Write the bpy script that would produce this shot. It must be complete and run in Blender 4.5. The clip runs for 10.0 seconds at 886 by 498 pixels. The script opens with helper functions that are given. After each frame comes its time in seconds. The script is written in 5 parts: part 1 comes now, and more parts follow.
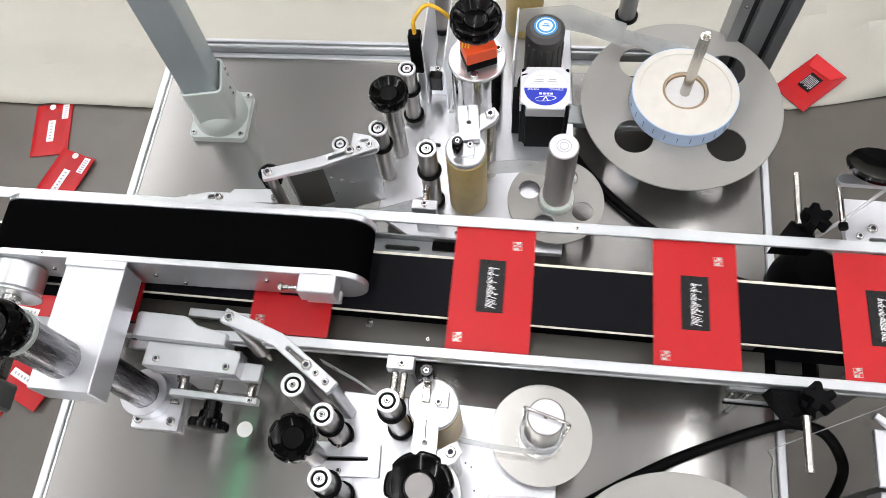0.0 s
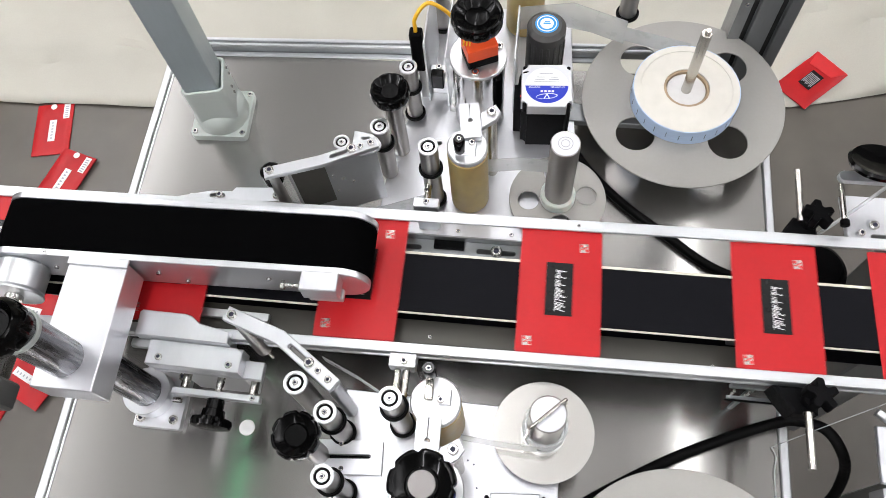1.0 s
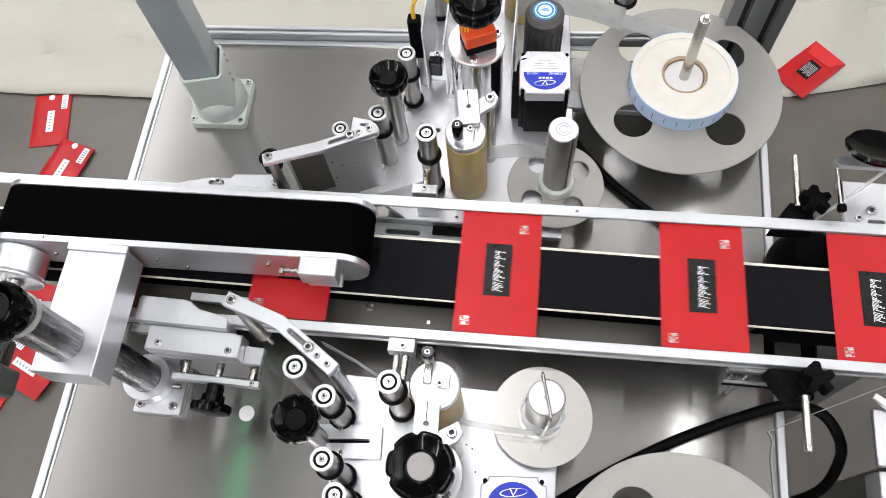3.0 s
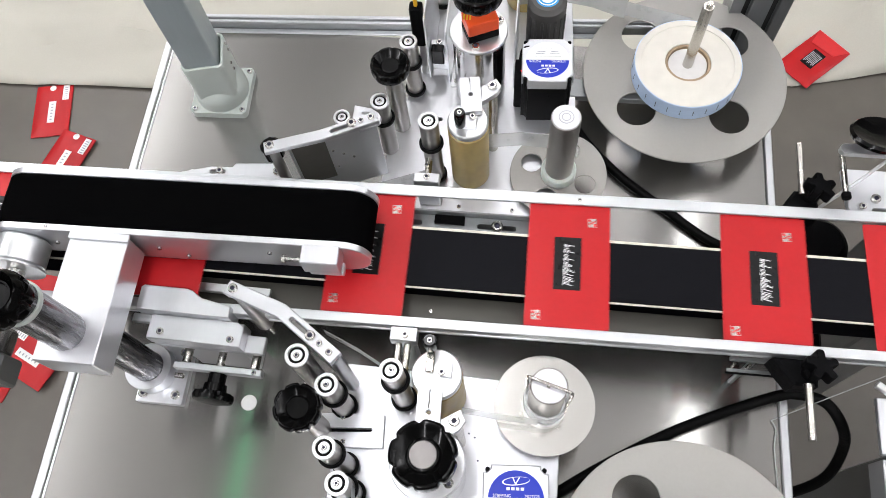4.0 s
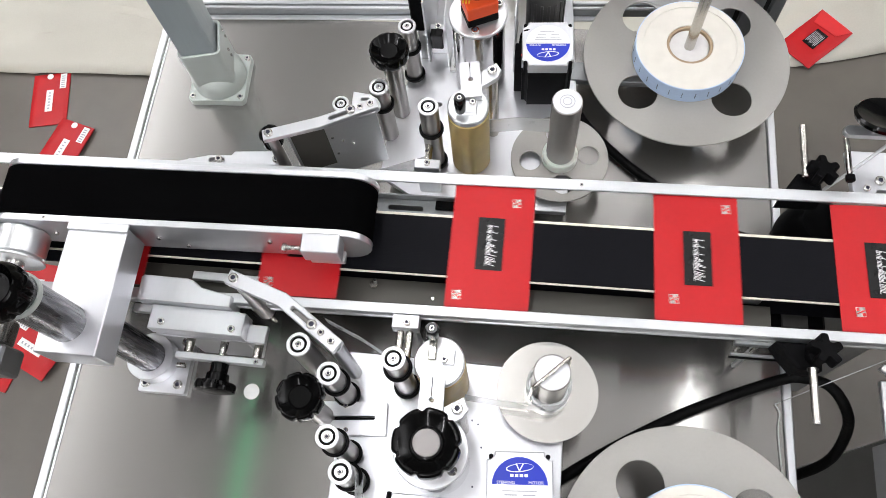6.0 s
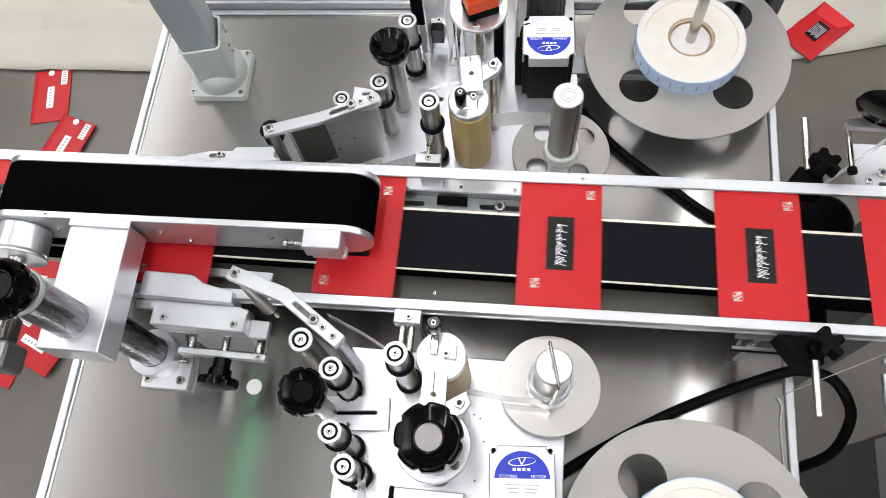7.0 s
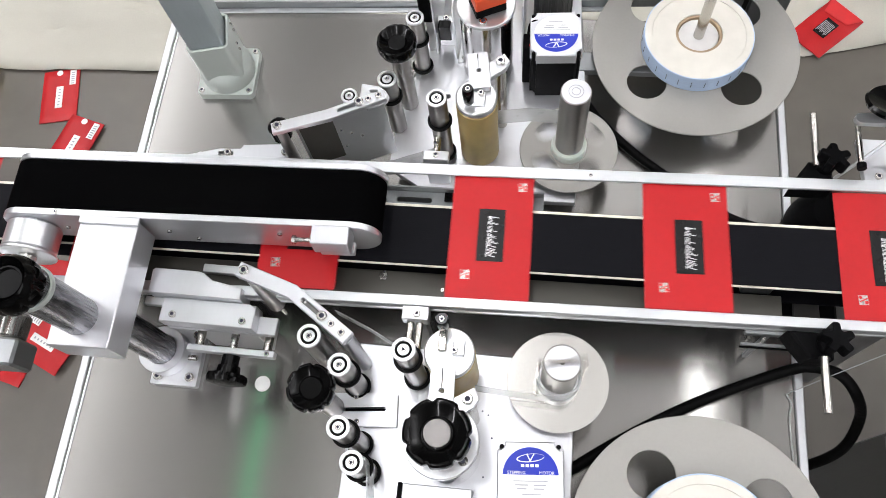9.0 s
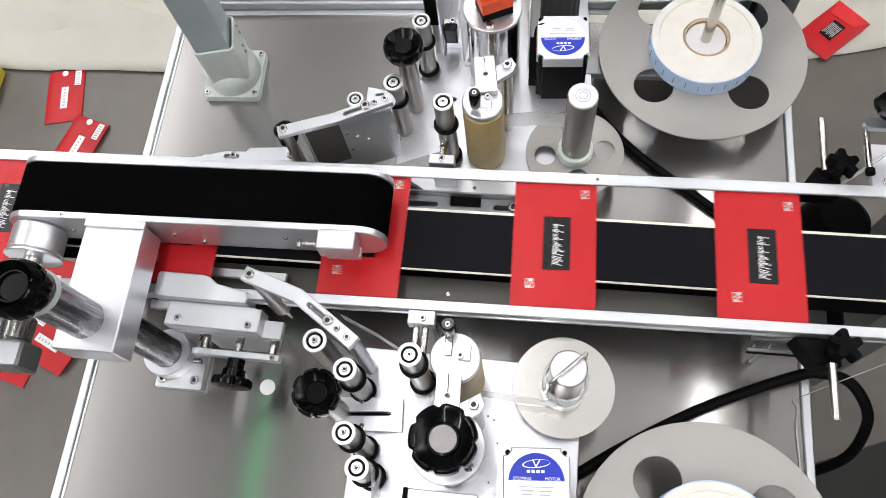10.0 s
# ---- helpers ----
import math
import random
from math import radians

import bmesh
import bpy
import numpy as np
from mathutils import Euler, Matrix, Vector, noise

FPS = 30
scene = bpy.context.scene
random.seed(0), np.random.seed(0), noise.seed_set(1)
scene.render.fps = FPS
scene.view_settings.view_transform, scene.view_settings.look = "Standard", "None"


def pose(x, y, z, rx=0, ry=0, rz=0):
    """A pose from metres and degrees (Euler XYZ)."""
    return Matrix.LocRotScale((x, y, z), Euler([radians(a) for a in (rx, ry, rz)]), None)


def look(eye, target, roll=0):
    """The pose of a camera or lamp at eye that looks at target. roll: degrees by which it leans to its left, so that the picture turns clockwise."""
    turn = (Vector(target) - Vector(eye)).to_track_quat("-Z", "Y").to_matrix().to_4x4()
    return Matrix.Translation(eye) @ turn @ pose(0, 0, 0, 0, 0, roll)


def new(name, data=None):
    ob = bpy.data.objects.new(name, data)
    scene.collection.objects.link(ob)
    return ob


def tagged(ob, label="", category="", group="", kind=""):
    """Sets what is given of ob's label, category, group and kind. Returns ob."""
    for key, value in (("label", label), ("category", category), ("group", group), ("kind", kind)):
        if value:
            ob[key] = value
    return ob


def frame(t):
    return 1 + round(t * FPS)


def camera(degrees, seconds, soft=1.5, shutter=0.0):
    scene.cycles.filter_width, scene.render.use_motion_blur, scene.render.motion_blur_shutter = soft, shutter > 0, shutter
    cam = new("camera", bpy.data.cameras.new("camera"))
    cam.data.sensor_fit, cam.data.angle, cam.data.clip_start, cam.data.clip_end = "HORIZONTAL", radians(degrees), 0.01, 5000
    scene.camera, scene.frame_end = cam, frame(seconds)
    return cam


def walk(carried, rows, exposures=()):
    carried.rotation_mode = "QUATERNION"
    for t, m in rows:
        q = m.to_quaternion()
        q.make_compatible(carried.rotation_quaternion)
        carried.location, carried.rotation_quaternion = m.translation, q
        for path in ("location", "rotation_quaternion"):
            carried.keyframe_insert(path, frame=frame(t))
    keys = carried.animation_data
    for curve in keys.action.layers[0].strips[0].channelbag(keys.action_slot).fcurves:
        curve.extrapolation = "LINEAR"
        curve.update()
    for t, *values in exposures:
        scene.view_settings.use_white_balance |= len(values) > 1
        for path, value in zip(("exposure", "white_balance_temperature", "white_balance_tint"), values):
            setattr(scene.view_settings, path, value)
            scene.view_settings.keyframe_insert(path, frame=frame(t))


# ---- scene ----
cam = camera(58.8, 10.0, soft=0.75, shutter=0.6)
PATH = [
    (0, (0.162, 0.024, 1.051), (-0.0350, 0.8254, -0.7705), -8.1),
    (0.5, (0.16, 0.023, 1.052), (-0.0370, 0.8224, -0.7715), -8.2),
    (1, (0.161, 0.022, 1.051), (-0.0380, 0.8214, -0.7715), -8.4),
    (1.5, (0.161, 0.021, 1.051), (-0.0370, 0.8204, -0.7715), -8.4),
    (2, (0.163, 0.017, 1.051), (-0.0310, 0.8144, -0.7725), -8.3),
    (2.5, (0.162, 0.014, 1.051), (-0.0310, 0.8064, -0.7755), -8.2),
    (4, (0.162, 0.009, 1.045), (-0.0360, 0.7754, -0.7915), -9.0),
    (4.5, (0.161, 0.012, 1.044), (-0.0350, 0.7674, -0.7975), -9.5),
    (5, (0.161, 0.014, 1.044), (-0.0360, 0.7574, -0.8025), -9.9),
    (5.5, (0.161, 0.014, 1.041), (-0.0370, 0.7514, -0.8075), -10.0),
    (7, (0.162, 0.014, 1.041), (-0.0410, 0.7304, -0.8155), -11.1),
    (7.5, (0.164, 0.011, 1.041), (-0.0450, 0.7274, -0.8145), -11.5),
    (8, (0.163, 0.01, 1.04), (-0.0470, 0.7264, -0.8155), -11.8),
    (8.5, (0.162, 0.01, 1.041), (-0.0520, 0.7254, -0.8135), -12.0),
    (9, (0.161, 0.01, 1.04), (-0.0590, 0.7244, -0.8145), -12.4),
    (9.5, (0.16, 0.013, 1.04), (-0.0650, 0.7264, -0.8145), -12.6),
    (10, (0.157, 0.016, 1.04), (-0.0710, 0.7284, -0.8145), -12.8),
]
walk(cam, [(t, look(eye, target, roll)) for t, eye, target, roll in PATH])

# ---- world and lights ----
world = bpy.data.worlds.new("hall")
world.use_nodes = True
scene.world = world
world.node_tree.nodes["Background"].inputs[0].default_value = (0.9, 0.95, 1.0, 1)
world.node_tree.nodes["Background"].inputs[1].default_value = 0.05
scene.view_settings.exposure = 0.0
FLOOR_Z = -0.764
CEIL_Z = 2.80
LAMP_Z = 2.28


def strip_lamp(x, y, length, power, up, color=(0.965, 0.957, 1.0), width=0.10):
    """An assumed hanging fitting that shines down, and up to lighten the ceiling."""
    d = bpy.data.lights.new("assumed_strip_light", "AREA")
    d.shape, d.size, d.size_y, d.energy, d.color = "RECTANGLE", width, length, power, color
    ob = new("assumed_strip_light", d)
    ob.location = (x, y, LAMP_Z - 0.042)
    e = d.copy()
    e.energy = up
    ob = new("assumed_strip_light", e)
    ob.matrix_world = pose(x, y, LAMP_Z + 0.042, 180)


# (0.885, 0.09) and (0.885, 1.51) follow streaks on the table; the rest are added fill.
STRIPS = [(x, y) for x in (-2.65, 3.7) for y in (-2.05, -0.45, 1.15, 2.75)]
STRIPS += [(-0.15, -2.60), (-0.15, -1.00), (-0.15, 0.60), (-0.15, 2.20), (0.885, 0.09), (0.885, 1.51), (0.885, 2.93), (1.92, 0.09), (1.92, 1.51)]
for sx, sy in STRIPS:
    if sx > 1 and sx < 2:
        # row added only to lighten the ceiling and floor on the right
        strip_lamp(sx, sy, 1.34, 1.8, 7, width=0.06)
    elif sx > 0.5 and sx < 2:
        strip_lamp(sx, sy, 1.34, 1.5, 3 if sy < 2 else 18, width=0.06)
    elif sy > 2 and -1 < sx < 2:
        # added to lighten the ceiling reflected in the table's rear
        strip_lamp(sx, sy, 1.35, 1.5, 17)
    elif -1 < sx < 2:
        strip_lamp(sx, sy, 1.35, 12 if sy < 0 else 7, 22 if sy < 0 else 10 if sy < 1 else 6)
    else:
        side = 0.85 if sx < 0 else 0.62
        strip_lamp(sx, sy, 1.35, side * (34 if sy < 0 else 17), side * (44 if sy < 0 else 44 if sy < 2 else 98))

# ---- materials ----


def mat(name, color, rough=0.5, metal=0.0, vary=0.12, scale=30.0, bump=0.0, stretch=(1, 1, 1), rvary=0.1, second=6.0,
        coat=0.0, trans=0.0, ior=1.45, emit=0.0, sub=0.0, spec=0.5, alpha=1.0):
    """A surface with colour and gloss varied at two scales, by the object's own metres."""
    m = bpy.data.materials.new(name)
    m.use_nodes = True
    t = m.node_tree
    n, l = t.nodes, t.links
    b = n["Principled BSDF"]
    co = n.new("ShaderNodeTexCoord")
    mp = n.new("ShaderNodeMapping")
    mp.inputs["Scale"].default_value = stretch
    l.new(co.outputs["Object"], mp.inputs["Vector"])
    n1 = n.new("ShaderNodeTexNoise")
    n1.inputs["Scale"].default_value, n1.inputs["Detail"].default_value = scale, 6
    n2 = n.new("ShaderNodeTexNoise")
    n2.inputs["Scale"].default_value, n2.inputs["Detail"].default_value = second, 3
    l.new(mp.outputs[0], n1.inputs["Vector"])
    l.new(co.outputs["Object"], n2.inputs["Vector"])
    mix = n.new("ShaderNodeMath")
    mix.operation = "MULTIPLY_ADD"
    mix.inputs[1].default_value = 0.5
    l.new(n1.outputs[0], mix.inputs[0])
    half = n.new("ShaderNodeMath")
    half.operation = "MULTIPLY"
    half.inputs[1].default_value = 0.5
    l.new(n2.outputs[0], half.inputs[0])
    l.new(half.outputs[0], mix.inputs[2])
    ramp = n.new("ShaderNodeMapRange")
    ramp.inputs[1].default_value, ramp.inputs[2].default_value = 0.3, 0.7
    ramp.inputs[3].default_value, ramp.inputs[4].default_value = 1 - vary, 1 + vary
    l.new(mix.outputs[0], ramp.inputs[0])
    hue = n.new("ShaderNodeHueSaturation")
    hue.inputs["Color"].default_value = (*color, 1)
    l.new(ramp.outputs[0], hue.inputs["Value"])
    l.new(hue.outputs[0], b.inputs["Base Color"])
    rr = n.new("ShaderNodeMapRange")
    rr.inputs[1].default_value, rr.inputs[2].default_value = 0.3, 0.7
    rr.inputs[3].default_value, rr.inputs[4].default_value = max(0.02, rough - rvary), min(1, rough + rvary)
    l.new(n1.outputs[0], rr.inputs[0])
    l.new(rr.outputs[0], b.inputs["Roughness"])
    b.inputs["Metallic"].default_value = metal
    b.inputs["IOR"].default_value = ior
    b.inputs["Specular IOR Level"].default_value = spec
    b.inputs["Alpha"].default_value = alpha
    b.inputs["Coat Weight"].default_value = coat
    b.inputs["Coat Roughness"].default_value = 0.08
    b.inputs["Transmission Weight"].default_value = trans
    b.inputs["Subsurface Weight"].default_value = sub
    if emit:
        b.inputs["Emission Color"].default_value = (*color, 1)
        b.inputs["Emission Strength"].default_value = emit
    if bump:
        bp = n.new("ShaderNodeBump")
        bp.inputs["Strength"].default_value, bp.inputs["Distance"].default_value = bump, 0.001
        l.new(n1.outputs[0], bp.inputs["Height"])
        l.new(bp.outputs[0], b.inputs["Normal"])
    return m


STEEL_SHEET = mat("brushed_steel_sheet", (0.35, 0.34, 0.325), 0.17, 0.92, 0.02, 160, 0.0, (0.15, 9, 1), 0.012, 3)
brush = STEEL_SHEET.node_tree.nodes["Principled BSDF"]
brush.inputs["Anisotropic"].default_value = 0.97
grain = STEEL_SHEET.node_tree.nodes.new("ShaderNodeTangent")
grain.direction_type, grain.axis = "RADIAL", "X"
STEEL_SHEET.node_tree.links.new(grain.outputs[0], brush.inputs["Tangent"])
ALU = mat("satin_anodised_aluminium", (0.71, 0.72, 0.73), 0.32, 0.85, 0.03, 300, 0.0, (1, 1, 1), 0.02, 20)
ALU_PLATE = mat("milled_aluminium_plate", (0.62, 0.627, 0.65), 0.33, 0.85, 0.03, 220, 0.0, (1, 0.2, 1), 0.03, 9)
ALU_RAIL = mat("extruded_aluminium_rail", (0.59, 0.605, 0.62), 0.32, 0.75, 0.025, 200, 0.0, (0.05, 3, 3), 0.04, 5)
ALU_DISC = mat("turned_aluminium_disc", (0.31, 0.30, 0.28), 0.40, 0.4, 0.04, 250, 0.02, (1, 1, 1), 0.05, 4)
ACRYLIC = mat("polished_clear_disc", (0.70, 0.685, 0.645), 0.12, 0.85, 0.02, 90, 0.006, (1, 1, 1), 0.02, 12)
KNOB_CAP = mat("worn_turned_cap", (0.17, 0.16, 0.155), 0.34, 0.8, 0.03, 120, 0.0, (1, 1, 1), 0.01, 40)
CHROME = mat("polished_chrome", (0.72, 0.72, 0.73), 0.10, 1.0, 0.03, 60, 0.0, (1, 1, 1), 0.04, 10)
STEEL_ROD = mat("ground_steel_rod", (0.52, 0.50, 0.46), 0.22, 1.0, 0.04, 120, 0.0, (1, 1, 0.5), 0.04, 20)
ROLLER = mat("grey_anodised_roller", (0.36, 0.35, 0.335), 0.35, 1.0, 0.02, 140, 0.0, (1, 1, 0.5), 0.03, 20)
WORN_POST = mat("scuffed_steel_tube", (0.19, 0.19, 0.20), 0.27, 1.0, 0.06, 60, 0.0, (6, 6, 0.4), 0.03, 14)
BOLT_STEEL = mat("zinc_plated_bolt", (0.58, 0.57, 0.54), 0.25, 1.0, 0.05, 200, 0.0, (1, 1, 1), 0.08, 60)
BLACK_PLASTIC = mat("glossy_black_plastic", (0.002, 0.002, 0.002), 0.08, 0.0, 0.2, 60, 0.0, (1, 1, 1), 0.02, 20, spec=0.17)
BLACK_MATT = mat("matt_black_plastic", (0.003, 0.003, 0.0033), 0.55, 0.0, 0.25, 180, 0.05, (1, 1, 1), 0.1, 20, spec=0.05)
MOTOR_BLACK = mat("black_painted_casting", (0.003, 0.003, 0.0033), 0.36, 0.0, 0.2, 120, 0.05, (1, 1, 1), 0.1, 20, spec=0.05)
GREY_PLASTIC = mat("dark_grey_cap", (0.06, 0.058, 0.055), 0.42, 0.0, 0.15, 90, 0.03, (1, 1, 1), 0.1, 20)
RUBBER = mat("black_rubber", (0.003, 0.003, 0.003), 0.5, 0.0, 0.25, 200, 0.05, (1, 1, 1), 0.1, 20, spec=0.08)
BELT_TOP = mat("black_foam_press_belt", (0.0012, 0.0012, 0.0013), 0.9, 0.0, 0.3, 500, 0.15, (1, 1, 1), 0.08, 8, spec=0.015)
BELT_LOW = mat("dark_conveyor_belt", (0.0045, 0.0045, 0.006), 0.5, 0.0, 0.15, 300, 0.08, (0.3, 2, 1), 0.08, 6, spec=0.07)
CREAM_EDGE = mat("cream_belt_bed", (0.72, 0.68, 0.58), 0.5, 0.0, 0.1, 60, 0.0, (1, 8, 1), 0.08, 14)
PU_CREAM = mat("amber_polyurethane", (0.36, 0.27, 0.10), 0.38, 0.0, 0.18, 70, 0.04, (1, 1, 0.4), 0.08, 26, sub=0.1)
RED_CARD = mat("red_card_stock", (0.41, 0.0085, 0.0115), 0.42, 0.0, 0.07, 160, 0.04, (1, 1, 1), 0.06, 9, spec=0.32)
RED_EDGE = mat("folded_red_card", (0.56, 0.017, 0.02), 0.5, 0.0, 0.08, 120, 0.05, (1, 1, 1), 0.06, 20)
LABEL_BLACK = mat("black_label_foil", (0.006, 0.006, 0.006), 0.3, 0.0, 0.2, 140, 0.02, (1, 1, 1), 0.06, 40, spec=0.25)
PAPER = mat("white_label_paper", (0.80, 0.80, 0.78), 0.6, 0.0, 0.04, 150, 0.02, (1, 1, 1), 0.06, 20)
HUB_WHITE = mat("white_plastic_hub", (0.60, 0.59, 0.575), 0.5, 0.0, 0.05, 120, 0.02, (1, 1, 1), 0.06, 30, spec=0.3)
ROLL_SIDE = mat("wound_paper_side", (0.62, 0.595, 0.535), 0.65, 0.0, 0.06, 26, 0.08, (1, 1, 6), 0.06, 60)
ROLL_RIM = mat("pale_blue_liner", (0.44, 0.56, 0.74), 0.45, 0.0, 0.1, 60, 0.02, (1, 1, 12), 0.06, 30)
KRAFT = mat("kraft_card_core", (0.34, 0.25, 0.16), 0.75, 0.0, 0.12, 160, 0.05, (1, 1, 1), 0.06, 30)
BLUE_INK = mat("blue_printed_label", (0.003, 0.022, 0.40), 0.35, 0.0, 0.05, 80, 0.0, (1, 1, 1), 0.05, 20)
SKY_INK = mat("light_blue_sticker", (0.03, 0.28, 0.62), 0.35, 0.0, 0.05, 80, 0.0, (1, 1, 1), 0.05, 20)
WHITE_INK = mat("white_print", (0.82, 0.82, 0.82), 0.5, 0.0, 0.04, 120, 0.0, (1, 1, 1), 0.05, 30)
GREY_INK = mat("grey_print", (0.36, 0.37, 0.39), 0.6, 0.0, 0.05, 120, 0.0, (1, 1, 1), 0.05, 30)
INK_AND_SHADE = mat("dark_print_and_recess_shade", (0.05, 0.05, 0.08), 0.6, 0.0, 0.05, 120, 0.0, (1, 1, 1), 0.05, 30)
ORANGE = mat("orange_red_plastic", (0.72, 0.075, 0.012), 0.4, 0.0, 0.06, 120, 0.02, (1, 1, 1), 0.06, 30)
YELLOW_CABLE = mat("yellow_cable_sheath", (0.74, 0.42, 0.02), 0.42, 0.0, 0.05, 80, 0.0, (1, 1, 1), 0.06, 20)
TAPE = mat("translucent_liner_tape", (0.78, 0.80, 0.80), 0.3, 0.0, 0.04, 60, 0.0, (1, 1, 1), 0.05, 20, alpha=0.34)
GREY_CAST = mat("grey_green_cast_foot", (0.44, 0.48, 0.45), 0.32, 0.1, 0.03, 40, 0.0, (1, 1, 1), 0.015, 16)
COLUMN = mat("grey_painted_column", (0.36, 0.41, 0.42), 0.36, 0.35, 0.05, 60, 0.02, (4, 4, 0.4), 0.06, 8)
PROFILE = mat("grey_anodised_profile", (0.27, 0.28, 0.285), 0.34, 0.7, 0.06, 80, 0.02, (4, 4, 0.4), 0.06, 8)
GAP_SHADE = mat("slot_and_bore_shade", (0.01, 0.01, 0.01), 0.7, 0.0, 0.2, 60)
CONCRETE = mat("grey_epoxy_floor", (0.103, 0.092, 0.078), 0.42, 0.0, 0.22, 9, 0.05, (1, 1, 1), 0.1, 1.3)
CLOTH = mat("white_cotton_sheet", (0.47, 0.455, 0.395), 0.85, 0.0, 0.05, 260, 0.15, (1, 1, 1), 0.08, 3)
UNSEEN_GREY = mat("unseen_hall_grey", (0.20, 0.20, 0.20), 0.7, 0.0, 0.05, 20, 0.03, (1, 1, 1), 0.08, 1)
CEIL_PAINT = mat("unseen_ceiling_grey", (0.74, 0.74, 0.73), 0.8, 0.0, 0.05, 12, 0.0, (1, 1, 1), 0.08, 1)
TUBE_GLOW = mat("lit_white_diffuser", (1.0, 1.0, 1.0), 0.5, emit=4.0)
DARK_PAN = mat("dark_olive_steel_pan", (0.085, 0.081, 0.070), 0.42, 0.35, 0.03, 60, 0.0, (0.4, 3, 1), 0.08, 8)
GREEN_GLOW = mat("green_lit_tube", (0.05, 0.75, 0.30), 0.5, emit=2.2)
WHITE_PLASTIC = mat("milky_green_plastic", (0.58, 0.62, 0.57), 0.3, 0.0, 0.05, 60, 0.0, (1, 1, 1), 0.05, 20, sub=0.1)
RED_LED = mat("red_led", (1.0, 0.03, 0.02), 0.4, emit=6.0)
YELLOW_PAINT = mat("yellow_paint", (0.72, 0.60, 0.04), 0.5, 0.0, 0.08, 60)
SILVER_STICKER = mat("silver_hologram_sticker", (0.40, 0.37, 0.34), 0.3, 0.8, 0.3, 400, 0.05, (1, 1, 1), 0.1, 120)

# ---- mesh builders ----


def box(bm, x0, x1, y0, y1, z0, z1, bev=0.0008, seg=1, m=None):
    v = bmesh.ops.create_cube(bm, size=1)["verts"]
    mm = Matrix.Translation(((x0 + x1) / 2, (y0 + y1) / 2, (z0 + z1) / 2)) @ Matrix.Diagonal((abs(x1 - x0), abs(y1 - y0), abs(z1 - z0), 1))
    bmesh.ops.transform(bm, matrix=(m @ mm) if m else mm, verts=v)
    if bev:
        e = list({e for p in v for e in p.link_edges})
        bmesh.ops.bevel(bm, geom=e, offset=bev, segments=seg, affect="EDGES", clamp_overlap=True, profile=0.5)
    return bm


def lathe(bm, profile, seg=40, m=None, lobes=0, depth=0.0, lobe_from=0.0):
    """Turns (radius, height) points round z; lobes scallop what lies past lobe_from."""
    m = m or Matrix()
    rings = []
    for r, z in profile:
        if r < 1e-6:
            rings.append([bm.verts.new(m @ Vector((0, 0, z)))])
            continue
        ring = []
        for i in range(seg):
            a = 2 * math.pi * i / seg
            k = 1.0
            if lobes and r > lobe_from:
                k = 1 - depth * max(0.0, math.cos(lobes * a)) ** 5
            ring.append(bm.verts.new(m @ Vector((r * k * math.cos(a), r * k * math.sin(a), z))))
        rings.append(ring)
    for a, b in zip(rings, rings[1:]):
        if len(a) == 1 and len(b) == 1:
            continue
        for i in range(seg):
            j = (i + 1) % seg
            if len(a) == 1:
                bm.faces.new((a[0], b[j], b[i]))
            elif len(b) == 1:
                bm.faces.new((a[i], a[j], b[0]))
            else:
                bm.faces.new((a[i], a[j], b[j], b[i]))
    return bm


AXES = {"z": Matrix(), "x": Matrix.Rotation(radians(90), 4, "Y"), "y": Matrix.Rotation(radians(-90), 4, "X")}


def cyl(bm, x, y, z, r, h, axis="z", seg=32, bev=0.0006):
    """A cylinder from (x, y, z) along +axis for h."""
    m = Matrix.Translation((x, y, z)) @ AXES[axis]
    b = min(bev, r * 0.4, h * 0.4)
    return lathe(bm, [(0, 0), (r - b, 0), (r, b), (r, h - b), (r - b, h), (0, h)], seg, m)


def pipe(bm, x, y, z, r, ri, h, axis="z", seg=40, bev=0.0006):
    m = Matrix.Translation((x, y, z)) @ AXES[axis]
    b = min(bev, (r - ri) * 0.3, h * 0.3)
    return lathe(bm, [(ri, 0), (r - b, 0), (r, b), (r, h - b), (r - b, h), (ri, h), (ri, 0)], seg, m)


def prism(bm, outline, z0, z1, holes=(), m=None, bev=0.0):
    """A plate of the given outline, with openings that go through."""
    loops, edges = [outline, *holes], []
    for loop in loops:
        vs = [bm.verts.new((p[0], p[1], z0)) for p in loop]
        edges += [bm.edges.new((vs[i], vs[(i + 1) % len(vs)])) for i in range(len(vs))]
    out = bmesh.ops.triangle_fill(bm, use_beauty=True, use_dissolve=False, edges=edges)
    faces = [g for g in out["geom"] if isinstance(g, bmesh.types.BMFace)]
    ext = bmesh.ops.extrude_face_region(bm, geom=faces)
    top = [g for g in ext["geom"] if isinstance(g, bmesh.types.BMVert)]
    bmesh.ops.translate(bm, vec=(0, 0, z1 - z0), verts=top)
    vs = list({v for f in faces for v in f.verts} | set(top))
    fs = list({f for v in vs for f in v.link_faces})
    bmesh.ops.recalc_face_normals(bm, faces=fs)
    if bev:
        es = [e for e in {e for v in vs for e in v.link_edges} if len(e.link_faces) == 2 and e.calc_face_angle(0) > 1.2]
        es = [e for e in es if abs(e.verts[0].co.z - e.verts[1].co.z) < 1e-7]
        bmesh.ops.bevel(bm, geom=es, offset=bev, segments=1, affect="EDGES", clamp_overlap=True)
        vs = list(bm.verts) if m else vs
    if m:
        bmesh.ops.transform(bm, matrix=m, verts=[v for v in vs if v.is_valid])
    return bm


def circle(x, y, r, seg=40, a0=0.0):
    return [(x + r * math.cos(a0 + 2 * math.pi * i / seg), y + r * math.sin(a0 + 2 * math.pi * i / seg)) for i in range(seg)]


